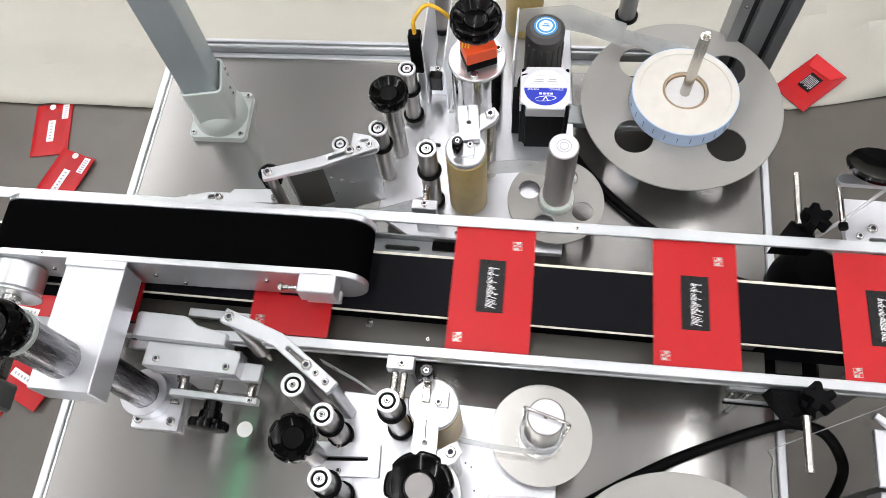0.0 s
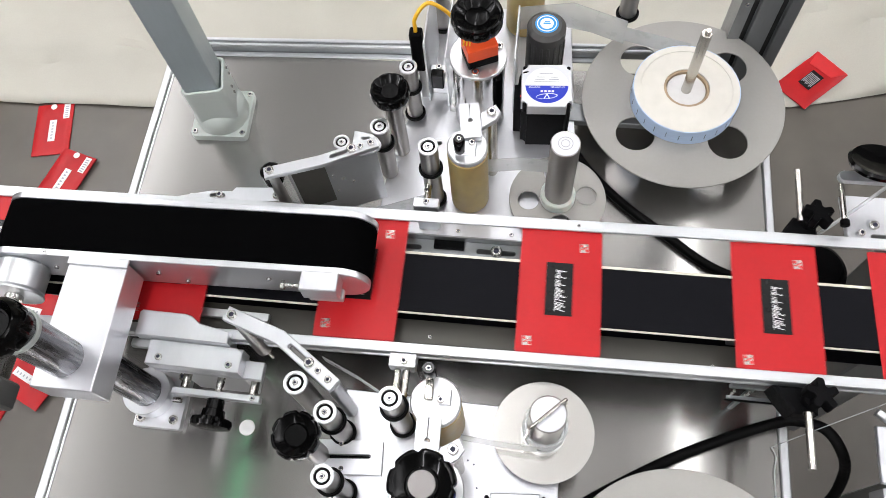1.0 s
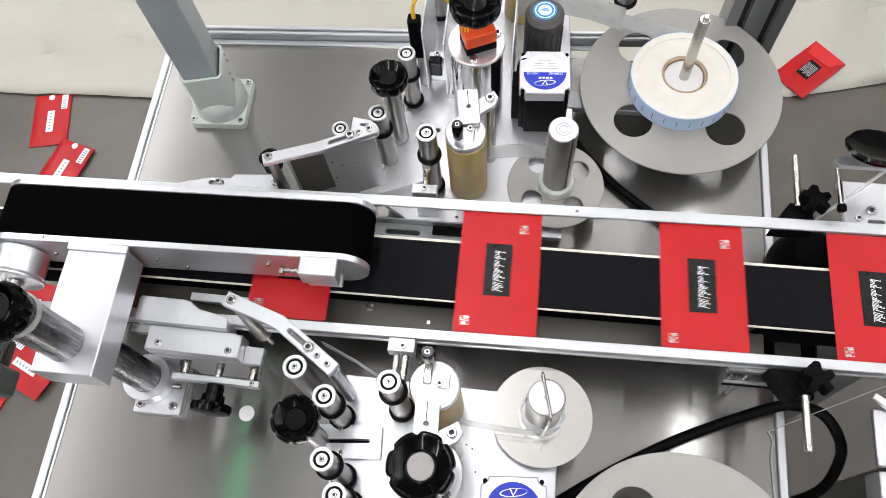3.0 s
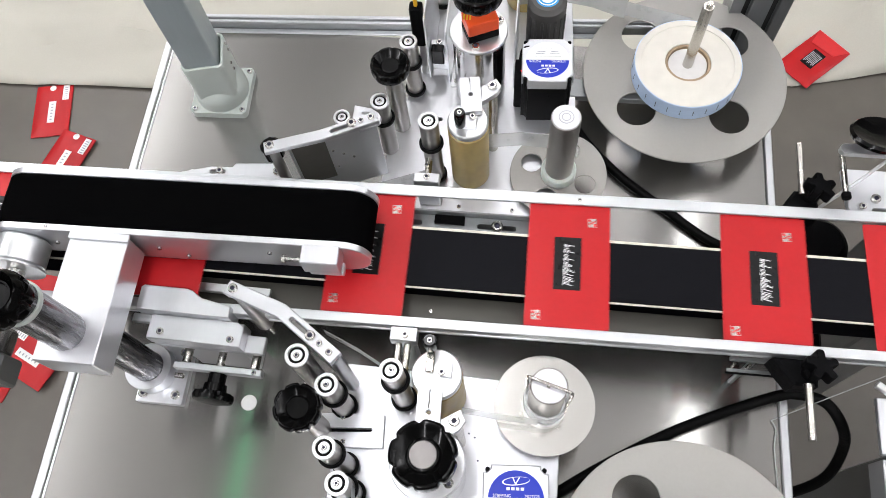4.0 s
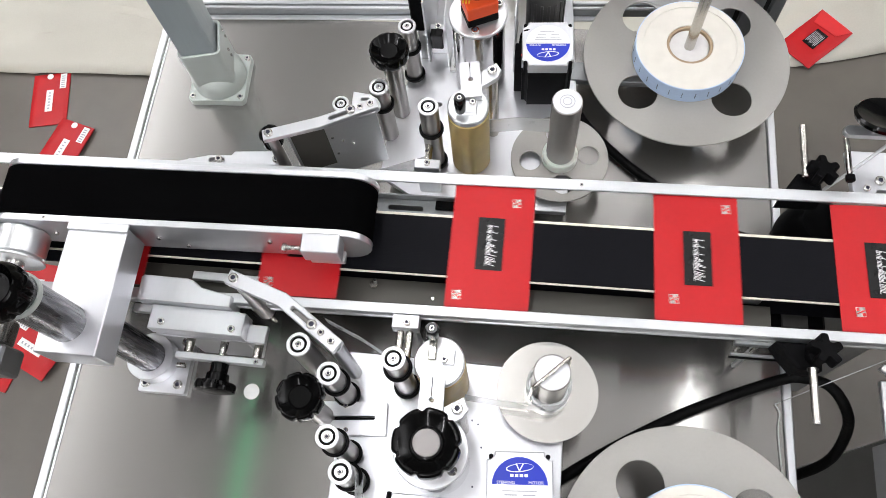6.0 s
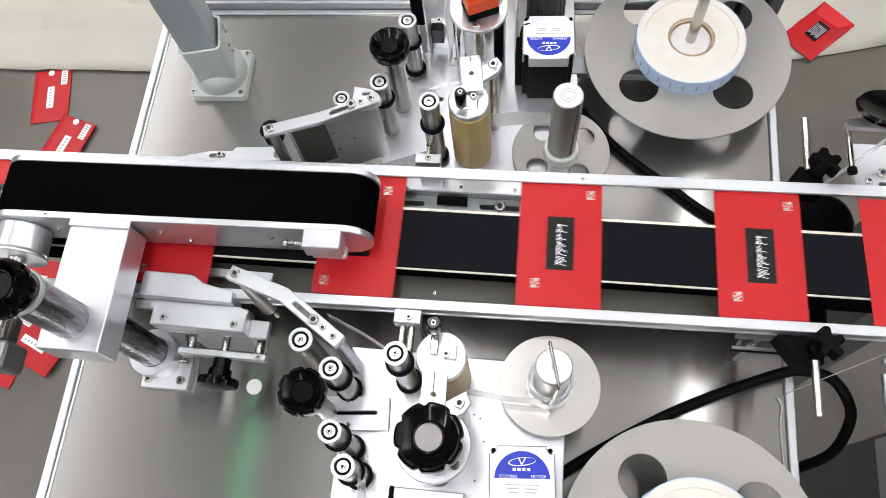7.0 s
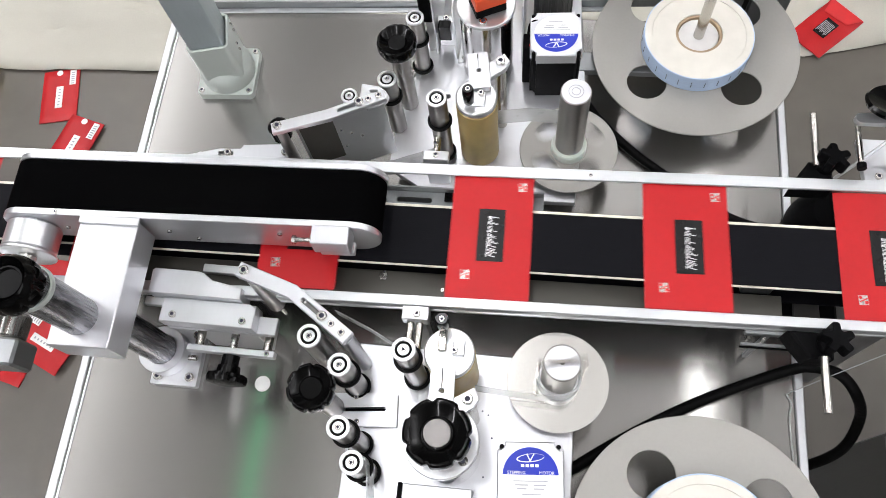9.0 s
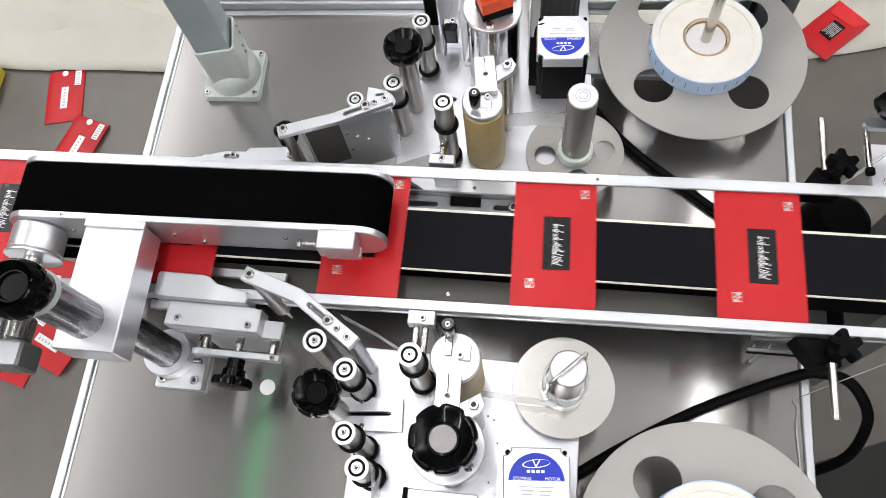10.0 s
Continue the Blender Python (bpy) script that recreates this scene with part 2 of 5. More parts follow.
def slot(x0, y0, x1, y1, r, seg=10):
    """The outline of a slot or rounded bar between two points."""
    a = math.atan2(y1 - y0, x1 - x0)
    pts = []
    for i in range(seg + 1):
        t = a - math.pi / 2 + math.pi * i / seg
        pts.append((x1 + r * math.cos(t), y1 + r * math.sin(t)))
    for i in range(seg + 1):
        t = a + math.pi / 2 + math.pi * i / seg
        pts.append((x0 + r * math.cos(t), y0 + r * math.sin(t)))
    return pts


def rounded(x0, x1, y0, y1, r, seg=5):
    pts = []
    for cx, cy, a in ((x1 - r, y1 - r, 0), (x0 + r, y1 - r, 90), (x0 + r, y0 + r, 180), (x1 - r, y0 + r, 270)):
        pts += [(cx + r * math.cos(radians(a + 90 * i / seg)), cy + r * math.sin(radians(a + 90 * i / seg))) for i in range(seg + 1)]
    return pts


def curve_points(pts, n=12):
    """A smooth line through the points."""
    p = [Vector(q) for q in pts]
    p = [2 * p[0] - p[1], *p, 2 * p[-1] - p[-2]]
    out = []
    for i in range(1, len(p) - 2):
        for k in range(n):
            t = k / n
            a, b, c, d = p[i - 1:i + 3]
            out.append(0.5 * (2 * b + (c - a) * t + (2 * a - 5 * b + 4 * c - d) * t * t + (3 * b - a - 3 * c + d) * t ** 3))
    out.append(p[-2])
    return out


def tube(bm, pts, r, seg=10, ribs=0.0):
    """A round cable along the points; ribs makes it corrugated."""
    rings, up = [], Vector((0, 0, 1))
    for i, p in enumerate(pts):
        d = (pts[min(i + 1, len(pts) - 1)] - pts[max(i - 1, 0)]).normalized()
        s = d.cross(up)
        s = s.normalized() if s.length > 1e-4 else Vector((1, 0, 0))
        u = s.cross(d)
        rr = r * (1 - ribs * (i % 2))
        rings.append([bm.verts.new(p + rr * (math.cos(2 * math.pi * k / seg) * s + math.sin(2 * math.pi * k / seg) * u)) for k in range(seg)])
    for a, b in zip(rings, rings[1:]):
        for k in range(seg):
            bm.faces.new((a[k], a[(k + 1) % seg], b[(k + 1) % seg], b[k]))
    bm.faces.new(rings[0][::-1])
    bm.faces.new(rings[-1])
    return bm


def mesh_of(name, bm, material):
    bmesh.ops.recalc_face_normals(bm, faces=bm.faces)
    me = bpy.data.meshes.new(name)
    bm.to_mesh(me)
    bm.free()
    me.materials.append(material)
    me.polygons.foreach_set("use_smooth", [True] * len(me.polygons))
    me.set_sharp_from_angle(angle=radians(32))
    return me


def thing(name, x, y, z, label, category, rz=0.0, group="", kind=""):
    ob = new(name)
    ob.matrix_world = pose(x, y, z, 0, 0, rz)
    ob.empty_display_size = 0.02
    return tagged(ob, label, category, group, kind)


def part(name, bm, material, parent, label=""):
    """One mesh under a thing or a part, in the thing's own space."""
    ob = new(name, bm if isinstance(bm, bpy.types.Mesh) else mesh_of(name, bm, material))
    ob.parent = parent
    return tagged(ob, label)


def solid(name, bm, material, label="", category="", kind="", group=""):
    return tagged(new(name, mesh_of(name, bm, material)), label, category, group, kind)


def B(*a, **k):
    return box(bmesh.new(), *a, **k)


def C(*a, **k):
    return cyl(bmesh.new(), *a, **k)


BOLTS = {}


def bolt(parent, x, y, z, r=0.004, axis="z", flip=False):
    """A socket-head screw whose head sits on the surface at (x, y, z)."""
    key = round(r, 5)
    if key not in BOLTS:
        bm = bmesh.new()
        h = r * 0.9
        lathe(bm, [(0, 0), (r * 0.9, 0), (r, r * 0.12), (r, h - r * 0.15), (r * 0.85, h), (r * 0.5, h), (r * 0.45, h * 0.45), (0, h * 0.45)], 16)
        me = mesh_of("bolt", bm, BOLT_STEEL)
        # the socket's faces are coloured dark for the shade inside
        me.materials.append(INK_AND_SHADE)
        for f in me.polygons:
            if f.center.xy.length < r * 0.49 and f.center.z > 0.2 * h:
                f.material_index = 1
        BOLTS[key] = me
    ob = part("bolt", BOLTS[key], BOLT_STEEL, parent)
    turn = {"z": (0, 0, 0), "y": (-90, 0, 0), "x": (0, 90, 0)}[axis]
    if flip:
        turn = tuple(a + (180 if i == 0 else 0) for i, a in enumerate(turn))
    ob.matrix_local = pose(x, y, z, *turn)
    return ob


def bars(name, parent, rows, z, material, label="", kind=""):
    """Print: plain bars (x0, x1, y0, y1) lying on a surface at z."""
    bm = bmesh.new()
    for x0, x1, y0, y1 in rows:
        box(bm, x0, x1, y0, y1, z, z + 0.0002, bev=0)
    return part(name, bm, material, parent, label)


def words(parent, body, size, m, material):
    c = bpy.data.curves.new("lettering", "FONT")
    c.body, c.size, c.align_x, c.align_y, c.extrude = body, size, "CENTER", "CENTER", 0.0001
    c.materials.append(material)
    ob = new("lettering", c)
    ob.parent = parent
    ob.matrix_local = m
    return ob

# ---- hall ----
bm = bmesh.new()
bmesh.ops.create_grid(bm, x_segments=2, y_segments=2, size=5.0)
bmesh.ops.translate(bm, vec=(0, 0, FLOOR_Z), verts=bm.verts)
solid("floor", bm, CONCRETE, "worn grey sealed concrete hall floor", "floor", "structure")
# The ceiling is unseen; its tone sets how bright the metal below looks.
solid("ceiling", B(-5, 5, -5, 5, CEIL_Z, CEIL_Z + 0.1, bev=0), CEIL_PAINT, "pale hall ceiling out of view, assumed for the reflections", "ceiling", "structure")
# Unseen walls, kept dark so that metal sides reflect dark.
for wname, a in (("wall_north", (-5, 5, 5, 5.15)), ("wall_south", (-5, 5, -5.15, -5)), ("wall_west", (-5.15, -5, -5, 5)), ("wall_east", (5, 5.15, -5, 5))):
    solid(wname, B(*a, FLOOR_Z, CEIL_Z, bev=0), UNSEEN_GREY, "plain grey hall wall out of view, assumed for the reflections", "wall", "structure")


def ceiling_light(x, y):
    t = thing("ceiling_light", x, y, CEIL_Z, "slim white strip fitting out of view, assumed to hang from the ceiling", "lamp", group="ceiling lights")
    z = LAMP_Z - CEIL_Z
    part("housing", B(-0.06, 0.06, -0.69, 0.69, z - 0.030, z + 0.030, bev=0.004), UNSEEN_GREY, t)
    part("diffuser", B(-0.05, 0.05, -0.67, 0.67, z - 0.038, z - 0.0305, bev=0.002), TUBE_GLOW, t)
    for sy in (-0.5, 0.5):
        part("hanger", C(0, sy, z + 0.0305, 0.004, -z - 0.031, seg=8), STEEL_ROD, t)


for sx, sy in STRIPS:
    ceiling_light(sx, sy)
green = thing("green_tube_light", -1.10, 0.52, CEIL_Z, "slim green lit tube fitting on the ceiling", "lamp")
part("housing", B(-0.05, 0.05, -0.57, 0.57, -0.04, -0.001, bev=0.004), CEIL_PAINT, green)
part("tube", C(0, -0.55, -0.055, 0.014, 1.10, "y", 20), GREEN_GLOW, green, "green glowing tube")


def cloth_sheet():
    """A cotton sheet that lies on the floor and rises to the wall line behind."""
    bm = bmesh.new()
    nx, ny = 130, 90
    grid = []
    for i in range(nx + 1):
        x = -2.6 + 5.2 * i / nx
        edge = 1.172 + 0.008 * math.sin(5.0 * x) + (0.14 if x > 0.2 else 0.0) * min(1, (x - 0.2) / 0.5) + 0.26 * max(0.0, x - 0.86) + 0.012 * noise.noise(Vector((x * 6, 0, 0))) + 0.005 * noise.noise(Vector((x * 23, 1, 0)))
        row = []
        for j in range(ny + 1):
            s = 3.0 * j / ny
            y, z = edge + s, 0.004
            bend = s - 1.15
            if bend > 0:
                a = min(bend / 0.45, math.pi / 2)
                y = edge + 1.15 + 0.45 * math.sin(a)
                z = 0.004 + 0.45 * (1 - math.cos(a)) + max(0, bend - 0.45 * math.pi / 2)
            f = noise.fractal(Vector((x * 1.7, s * 3.2, 1.3)), 1.0, 2.0, 4)
            fold = 0.5 + 0.5 * math.sin(9 * (s + 0.25 * math.sin(1.7 * x)) + 3 * f)
            k = min(1, s / 0.05)
            fine = noise.fractal(Vector((x * 6.0 + 2 * f, s * 9.0, 7.7)), 1.0, 2.0, 3)
            w = k * (0.030 * fold ** 2 + 0.034 * abs(f) + 0.007 * fine) + k * 0.026 * (1 - abs(noise.noise(Vector((x * 2.0 + 0.8 * s, s * 2.6 + 0.5 * f, 3.1))))) ** 7 + 0.008 * math.exp(-((s - 0.02) / 0.03) ** 2)
            w *= min(1.0, (math.hypot(x - 0.898, y - 1.389) / 0.20) ** 3)  # pressed flat under the envelope
            row.append(bm.verts.new((x, y - (w if bend > 0.6 else 0), FLOOR_Z + z + (w if bend <= 0.6 else 0))))
        grid.append(row)
    for i in range(nx):
        for j in range(ny):
            bm.faces.new((grid[i][j], grid[i + 1][j], grid[i + 1][j + 1], grid[i][j + 1]))
    ob = solid("cloth_sheet", bm, CLOTH, "creased off-white cotton sheet spread on the floor", "cloth")
    md = ob.modifiers.new("thick", "SOLIDIFY")
    md.thickness = 0.002
    return ob


cloth_sheet()

# ---- machine table ----
TX0, TX1, TY0, TY1 = -0.4535, 0.52, -0.09, 0.815
table = thing("machine_table", 0, 0, FLOOR_Z, "brushed stainless steel machine table with bare top", "table")
H = -FLOOR_Z
part("tabletop", B(TX0 + 0.012, TX1 - 0.012, TY0, TY1, H - 0.004, H, bev=0.001), STEEL_SHEET, table)
for x0, x1 in ((TX0, TX0 + 0.0115), (TX1 - 0.0115, TX1)):
    part("edge_trim", B(x0, x1, TY0, TY1, H - 0.03, H + 0.0025, bev=0.0015), ALU_RAIL, table, "pale aluminium edge trim")
part("edge_seam", B(TX0 + 0.014, TX0 + 0.017, TY0, TY1, H, H + 0.0012, bev=0.0004), ALU_RAIL, table)
for lx in (TX0 + 0.04, TX1 - 0.04):
    for ly in (TY0 + 0.04, TY1 - 0.04):
        part("leg", B(lx - 0.025, lx + 0.025, ly - 0.025, ly + 0.025, 0.0, H - 0.06, bev=0.003), PROFILE, table)
for ly in (TY0 + 0.02, TY1 - 0.02):
    part("apron", B(TX0 + 0.02, TX1 - 0.02, ly - 0.012, ly + 0.012, H - 0.12, H - 0.0045, bev=0.002), STEEL_SHEET, table)
for lx in (TX0 + 0.02, TX1 - 0.02):
    part("apron", B(lx - 0.008, lx + 0.012, TY0 + 0.033, TY1 - 0.033, H - 0.12, H - 0.031, bev=0.002), STEEL_SHEET, table)
part("hole_plug", C(-0.189, 0.198, H, 0.0108, 0.0012, seg=32), PAPER, table, "round white hole plug")

# aluminium profile along the back edge, slightly askew
rear = thing("profile_rail", -0.40, 0.806, 0.0, "grey anodised slotted aluminium profile along the table edge", "rail", rz=2.3)
part("beam", B(0, 0.84, 0.006, 0.020, 0.0, 0.018, bev=0.0015), PROFILE, rear)
part("slot_lip", B(0, 0.84, 0.0062, 0.0095, 0.0182, 0.0215, bev=0.0008), ALU_RAIL, rear)
part("slot_lip", B(0, 0.84, 0.0145, 0.020, 0.0182, 0.0225, bev=0.001), ALU_RAIL, rear)
part("flange", B(0, 0.66, -0.003, 0.0055, 0.0, 0.004, bev=0.001), ALU_RAIL, rear)


def corner_post():
    t = thing("corner_post", -0.3300, 0.685, 0.0, "grey square column in a cast grey-green foot bolted to the table", "post", rz=2)
    bm = bmesh.new()
    prism(bm, rounded(-0.0455, 0.0445, -0.0435, 0.044, 0.008), 0.0, 0.013, bev=0.002)
    part("foot_plate", bm, GREY_CAST, t)
    bm = bmesh.new()
    lathe(bm, [(0.0425, 0.0135), (0.0425, 0.028), (0.0415, 0.034), (0.0385, 0.040), (0.033, 0.045), (0.028, 0.050), (0, 0.050)], 40)
    part("foot_boss", bm, GREY_CAST, t)
    bm = bmesh.new()
    w = 0.0315
    prism(bm, rounded(-w, w, -w, w, 0.009), 0.030, 0.112, [rounded(-w + 0.0042, w - 0.0042, -w + 0.0042, w - 0.0042, 0.005)], m=pose(0, 0, 0, 0, 0, 10), bev=0.0012)
    part("socket", bm, GREY_CAST, t)
    bm = bmesh.new()
    prism(bm, rounded(-0.0272, 0.0240, -0.0265, 0.0255, 0.003), 0.0505, 1.15, m=pose(0, 0, 0, 0, 0, 10))
    part("column", bm, COLUMN, t)
    for sx in (-0.038, 0.038):
        for sy in (-0.036, 0.036):
            bolt(t, sx, sy, 0.0128, 0.0042)
    for dz in (0.062, 0.076, 0.090, 0.104):
        b = bolt(t, 0, 0, 0, 0.0026, "x")
        b.matrix_local = pose(0, 0, 0, 0, 0, 10) @ pose(0.0315, 0.002 if dz < 0.08 else 0.016, dz, 0, 90, 0)
    return t


corner_post()


def slotted_post():
    t = thing("slotted_post", 0.489, 0.862, 0.0, "grey anodised slotted aluminium upright behind the table corner", "post", rz=2)
    bm = bmesh.new()
    pts = [(-0.043, -0.02), (-0.026, -0.02), (-0.026, -0.012), (-0.014, -0.012), (-0.014, -0.02), (0.014, -0.02), (0.014, -0.012), (0.026, -0.012),
           (0.026, -0.02), (0.043, -0.02), (0.043, -0.005), (0.036, -0.005), (0.036, 0.005), (0.043, 0.005), (0.043, 0.02), (-0.043, 0.02)]
    prism(bm, pts, FLOOR_Z, 1.15)
    part("extrusion", bm, PROFILE, t)
    # black strips give the two front slots their shade
    for sx in (-0.020, 0.020):
        part("slot_shade_strip", B(sx - 0.0045, sx + 0.0045, -0.0125, -0.0121, FLOOR_Z, 1.15, bev=0), GAP_SHADE, t, "black strip for the shade in the slot")
    bolt(t, -0.034, -0.0201, 0.14, 0.003, "y", True)


slotted_post()

# ---- conveyor ----
CX0, CX1, RZ = -2.45, 2.45, 0.153
SKEW = 0.72


def rail_shift(x, rear):
    """How far the slightly skewed rails lie off their middle line at x."""
    return (x - (0.26 if rear else 0.43)) * math.tan(radians(SKEW))


conv = thing("belt_conveyor", 0, 0.0022, 0, "narrow black belt conveyor between pale aluminium side rails", "conveyor")
for name, y0, y1, yo in (("rear_rail", 0.4530, 0.4680, 1), ("front_rail", 0.2810, 0.2935, -1)):
    bm = bmesh.new()
    b_, g_ = 0.0008, 0.0018
    low = RZ - 0.012
    sec = [(y0 + b_, RZ), (y0, RZ - b_), (y0, RZ - 0.003), (y0 + 0.009, RZ - 0.0034), (y0 + 0.009, low), (y1, low), (y1, RZ - b_), (y1 - b_, RZ)]
    if yo < 0:
        low = RZ - 0.021
        sec = [(y0 + b_, RZ), (y0, RZ - b_), (y0, RZ - 0.012), (y0 + g_, RZ - 0.013), (y0 + g_, RZ - 0.016), (y0, RZ - 0.017), (y0, low),
               (y1 - 0.007, low), (y1 - 0.007, RZ - 0.0034), (y1, RZ - 0.003), (y1, RZ - b_), (y1 - b_, RZ)]
    px = 0.26 if yo > 0 else 0.43
    turn = pose(px, y0, 0, 0, 0, SKEW) @ pose(-px, -y0, 0)
    prism(bm, sec, CX0, CX1, m=turn @ Matrix(((0, 0, 1, 0), (1, 0, 0, 0), (0, 1, 0, 0), (0, 0, 0, 1))))
    part(name, bm, ALU_RAIL, conv)
# a dark strip deepens the shade in the front rail's groove
part("slot_shade_strip", B(CX0, CX1, 0.0014, 0.0019, RZ - 0.0158, RZ - 0.0132, bev=0, m=pose(0.43, 0.2810, 0, 0, 0, SKEW) @ pose(-0.43, 0, 0)), GAP_SHADE, conv, "dark strip for the shade in the rail slot")
part("belt_bed", B(CX0, CX1, 0.3288, 0.4115, RZ - 0.012, RZ - 0.009, bev=0.0006), CREAM_EDGE, conv, "cream coloured belt bed")
part("bed_beam", B(CX0, CX1, 0.334, 0.407, RZ - 0.024, RZ - 0.0122, bev=0.001), DARK_PAN, conv)
part("under_pan", B(-0.44, 0.465, 0.2945, 0.3335, 0.104, 0.1065, bev=0.0006), DARK_PAN, conv, "dark olive steel pan below the belt")
for px, py in ((-0.021, 0.331), (0.055, 0.312), (0.062, 0.300), (0.20, 0.303), (0.40, 0.306)):
    bolt(conv, px, py, 0.1066, 0.0024)
part("wing_washer", C(-0.022, 0.326, 0.1066, 0.006, 0.001, seg=6), BOLT_STEEL, conv)
part("belt", B(CX0, CX1, 0.3306, 0.4068, RZ - 0.0088, RZ - 0.0062, bev=0.0006), BELT_LOW, conv, "dull black woven belt")
part("return_belt", B(CX0, CX1, 0.3325, 0.4090, 0.084, 0.0865, bev=0.0006), BELT_LOW, conv)
for x in (-2.2, -1.6, -1.0, -0.35, 0.70, 1.1, 1.7, 2.3):
    part("cross_member", B(x - 0.012, x + 0.012, 0.283 + rail_shift(x, False), 0.4525 + rail_shift(x, True), RZ - 0.037, RZ - 0.0243, bev=0.001), DARK_PAN, conv)
    part("rail_spacer", B(x - 0.008, x + 0.008, 0.2815 + rail_shift(x, False), 0.286 + rail_shift(x, False), RZ - 0.0242, RZ - 0.0211, bev=0.0004), ALU, conv)
for x in (-2.1, -1.3, 1.3, 2.1):
    for y in (0.287, 0.460):
        s = rail_shift(x, y > 0.4)
        part("leg", B(x - 0.02, x + 0.02, y - 0.015 + s, y + 0.015 + s, FLOOR_Z, RZ - (0.0121 if y > 0.4 else 0.0211), bev=0.002), PROFILE, conv)
for x in (-0.40, 0.44):
    for y in (0.348, 0.393):
        part("support", B(x - 0.018, x + 0.018, y - 0.006, y + 0.006, 0.0, RZ - 0.0242, bev=0.001), PROFILE, conv)
for x in (1.9, 1.0, -0.9, -1.9):
    part("bed_bracket", B(x - 0.02, x + 0.02, 0.30, 0.445, RZ - 0.06, RZ - 0.0415, bev=0.001), ALU, conv)
for x in (0.23,):
    bolt(conv, x, 0.46 + rail_shift(x, True), RZ - 0.0004, 0.0022)

# slotted bracket and rail under the rear gap
br = thing("slide_bracket", 0.075, 0.438, 0.0, "pale aluminium slotted slide bracket below the conveyor", "bracket")
bm = bmesh.new()
prism(bm, rounded(-0.115, 0.10, -0.012, 0.013, 0.002), 0.096, 0.101, [slot(0.03, 0.001, 0.075, 0.001, 0.0035), slot(-0.09, 0.001, -0.05, 0.001, 0.0035)], bev=0.0006)
part("slotted_plate", bm, PROFILE, br)
part("web", B(-0.115, 0.10, 0.0135, 0.0165, 0.0, 0.112, bev=0.0006), PROFILE, br)
part("tab", B(-0.03, 0.01, 0.0, 0.012, 0.1012, 0.1062, bev=0.0006), MOTOR_BLACK, br, "black sensor tab")
bolt(br, 0.053, 0.001, 0.1012, 0.0075)
bolt(br, -0.112, -0.004, 0.1012, 0.006)
part("foot", B(-0.02, 0.02, -0.012, 0.012, 0.0, 0.0955, bev=0.001), ALU, br)
part("nut", C(0.01, -0.105, 0.0, 0.006, 0.006, seg=6), BOLT_STEEL, br)

# ---- belt press over the conveyor ----
PA = 0.9
press = thing("belt_press", -0.24, 0.3815, 0.0, "overhead press with a thick black belt between white aluminium plates", "press", rz=PA)
Z0, Z1 = 0.158, 0.2255
rp = (Z1 - Z0) / 2


def stadium(xa, xb, r, seg=14):
    return slot(xa, 0, xb, 0, r, seg)


turn_up = Matrix.Translation((0, 0, (Z0 + Z1) / 2)) @ Matrix.Rotation(radians(90), 4, "X")
for name, y0, y1 in (("rear_plate", 0.0325, 0.0405), ("front_plate", -0.0420, -0.0335)):
    bm = bmesh.new()
    prism(bm, stadium(-0.210, 0.192, rp), -y1, -y0, m=turn_up, bev=0.0008)
    part(name, bm, ALU_PLATE, press)
bm = bmesh.new()
prism(bm, stadium(-0.210, 0.192, rp - 0.0005), -0.0320, 0.0330, [stadium(-0.210, 0.192, rp - 0.0055)], m=turn_up, bev=0.0012)
part("press_belt", bm, BELT_TOP, press, "thick matt black press belt")
for px in (-0.210, 0.192):
    part("pulley", C(px, -0.031, (Z0 + Z1) / 2, rp - 0.006, 0.062, "y"), ALU, press)
tb = part("tension_block", B(0.152, 0.196, -0.0660, -0.0425, 0.204, 0.2325, bev=0.0012), ALU_PLATE, press)
part("block_lip", B(0.157, 0.198, -0.0640, -0.0500, 0.192, 0.2015, bev=0.001), ALU, press)
part("tension_screw", C(0.128, -0.055, 0.214, 0.0028, 0.024, "x", 12), BOLT_STEEL, press)
part("screw_head", C(0.126, -0.055, 0.214, 0.0055, 0.005, "x", 6), BOLT_STEEL, press)
for bx, bz in ((-0.165, 0.19), (-0.034, 0.192), (-0.004, 0.172), (0.105, 0.198), (0.185, 0.185)):
    bolt(press, bx, -0.0420, bz, 0.0030, "y", True)
bolt(press, -0.163, -0.038, 0.2254, 0.002)
gm = part("gear_motor", C(-0.208, -0.0785, 0.188, 0.0315, 0.0360, "y", 40, 0.003), ALU, press, "satin silver round gear motor")
part("motor_flange", C(-0.208, -0.0820, 0.188, 0.0335, 0.0030, "y", 40), ALU, press)
part("motor_boss", C(-0.208, -0.0890, 0.188, 0.011, 0.0065, "y", 24), BOLT_STEEL, press)
part("motor_shaft", C(-0.208, -0.1085, 0.188, 0.006, 0.0195, "y", 20), STEEL_ROD, press)

stand = thing("press_stand", -0.320, 0.215, 0.0, "steel post stand with a white box arm and black knob", "stand")
bm = bmesh.new()
prism(bm, rounded(-0.022, 0.043, -0.031, 0.050, 0.002), 0.0, 0.012, bev=0.001)
part("base_plate", bm, ALU_PLATE, stand)
for bx, by in ((-0.012, -0.020), (0.033, -0.019), (0.033, 0.040), (-0.012, 0.041)):
    bolt(stand, bx, by, 0.0122, 0.0062)
part("collar", bm=pipe(bmesh.new(), -0.005, 0.012, 0.0122, 0.032, 0.0210, 0.024), material=ALU_PLATE, parent=stand)
part("clamp_screw", C(0.030, 0.006, 0.024, 0.004, 0.012, "x", 12), BOLT_STEEL, stand)
part("post", C(-0.005, 0.012, 0.0123, 0.0205, 0.1655, seg=40), WORN_POST, stand, "scuffed dark steel tube post")
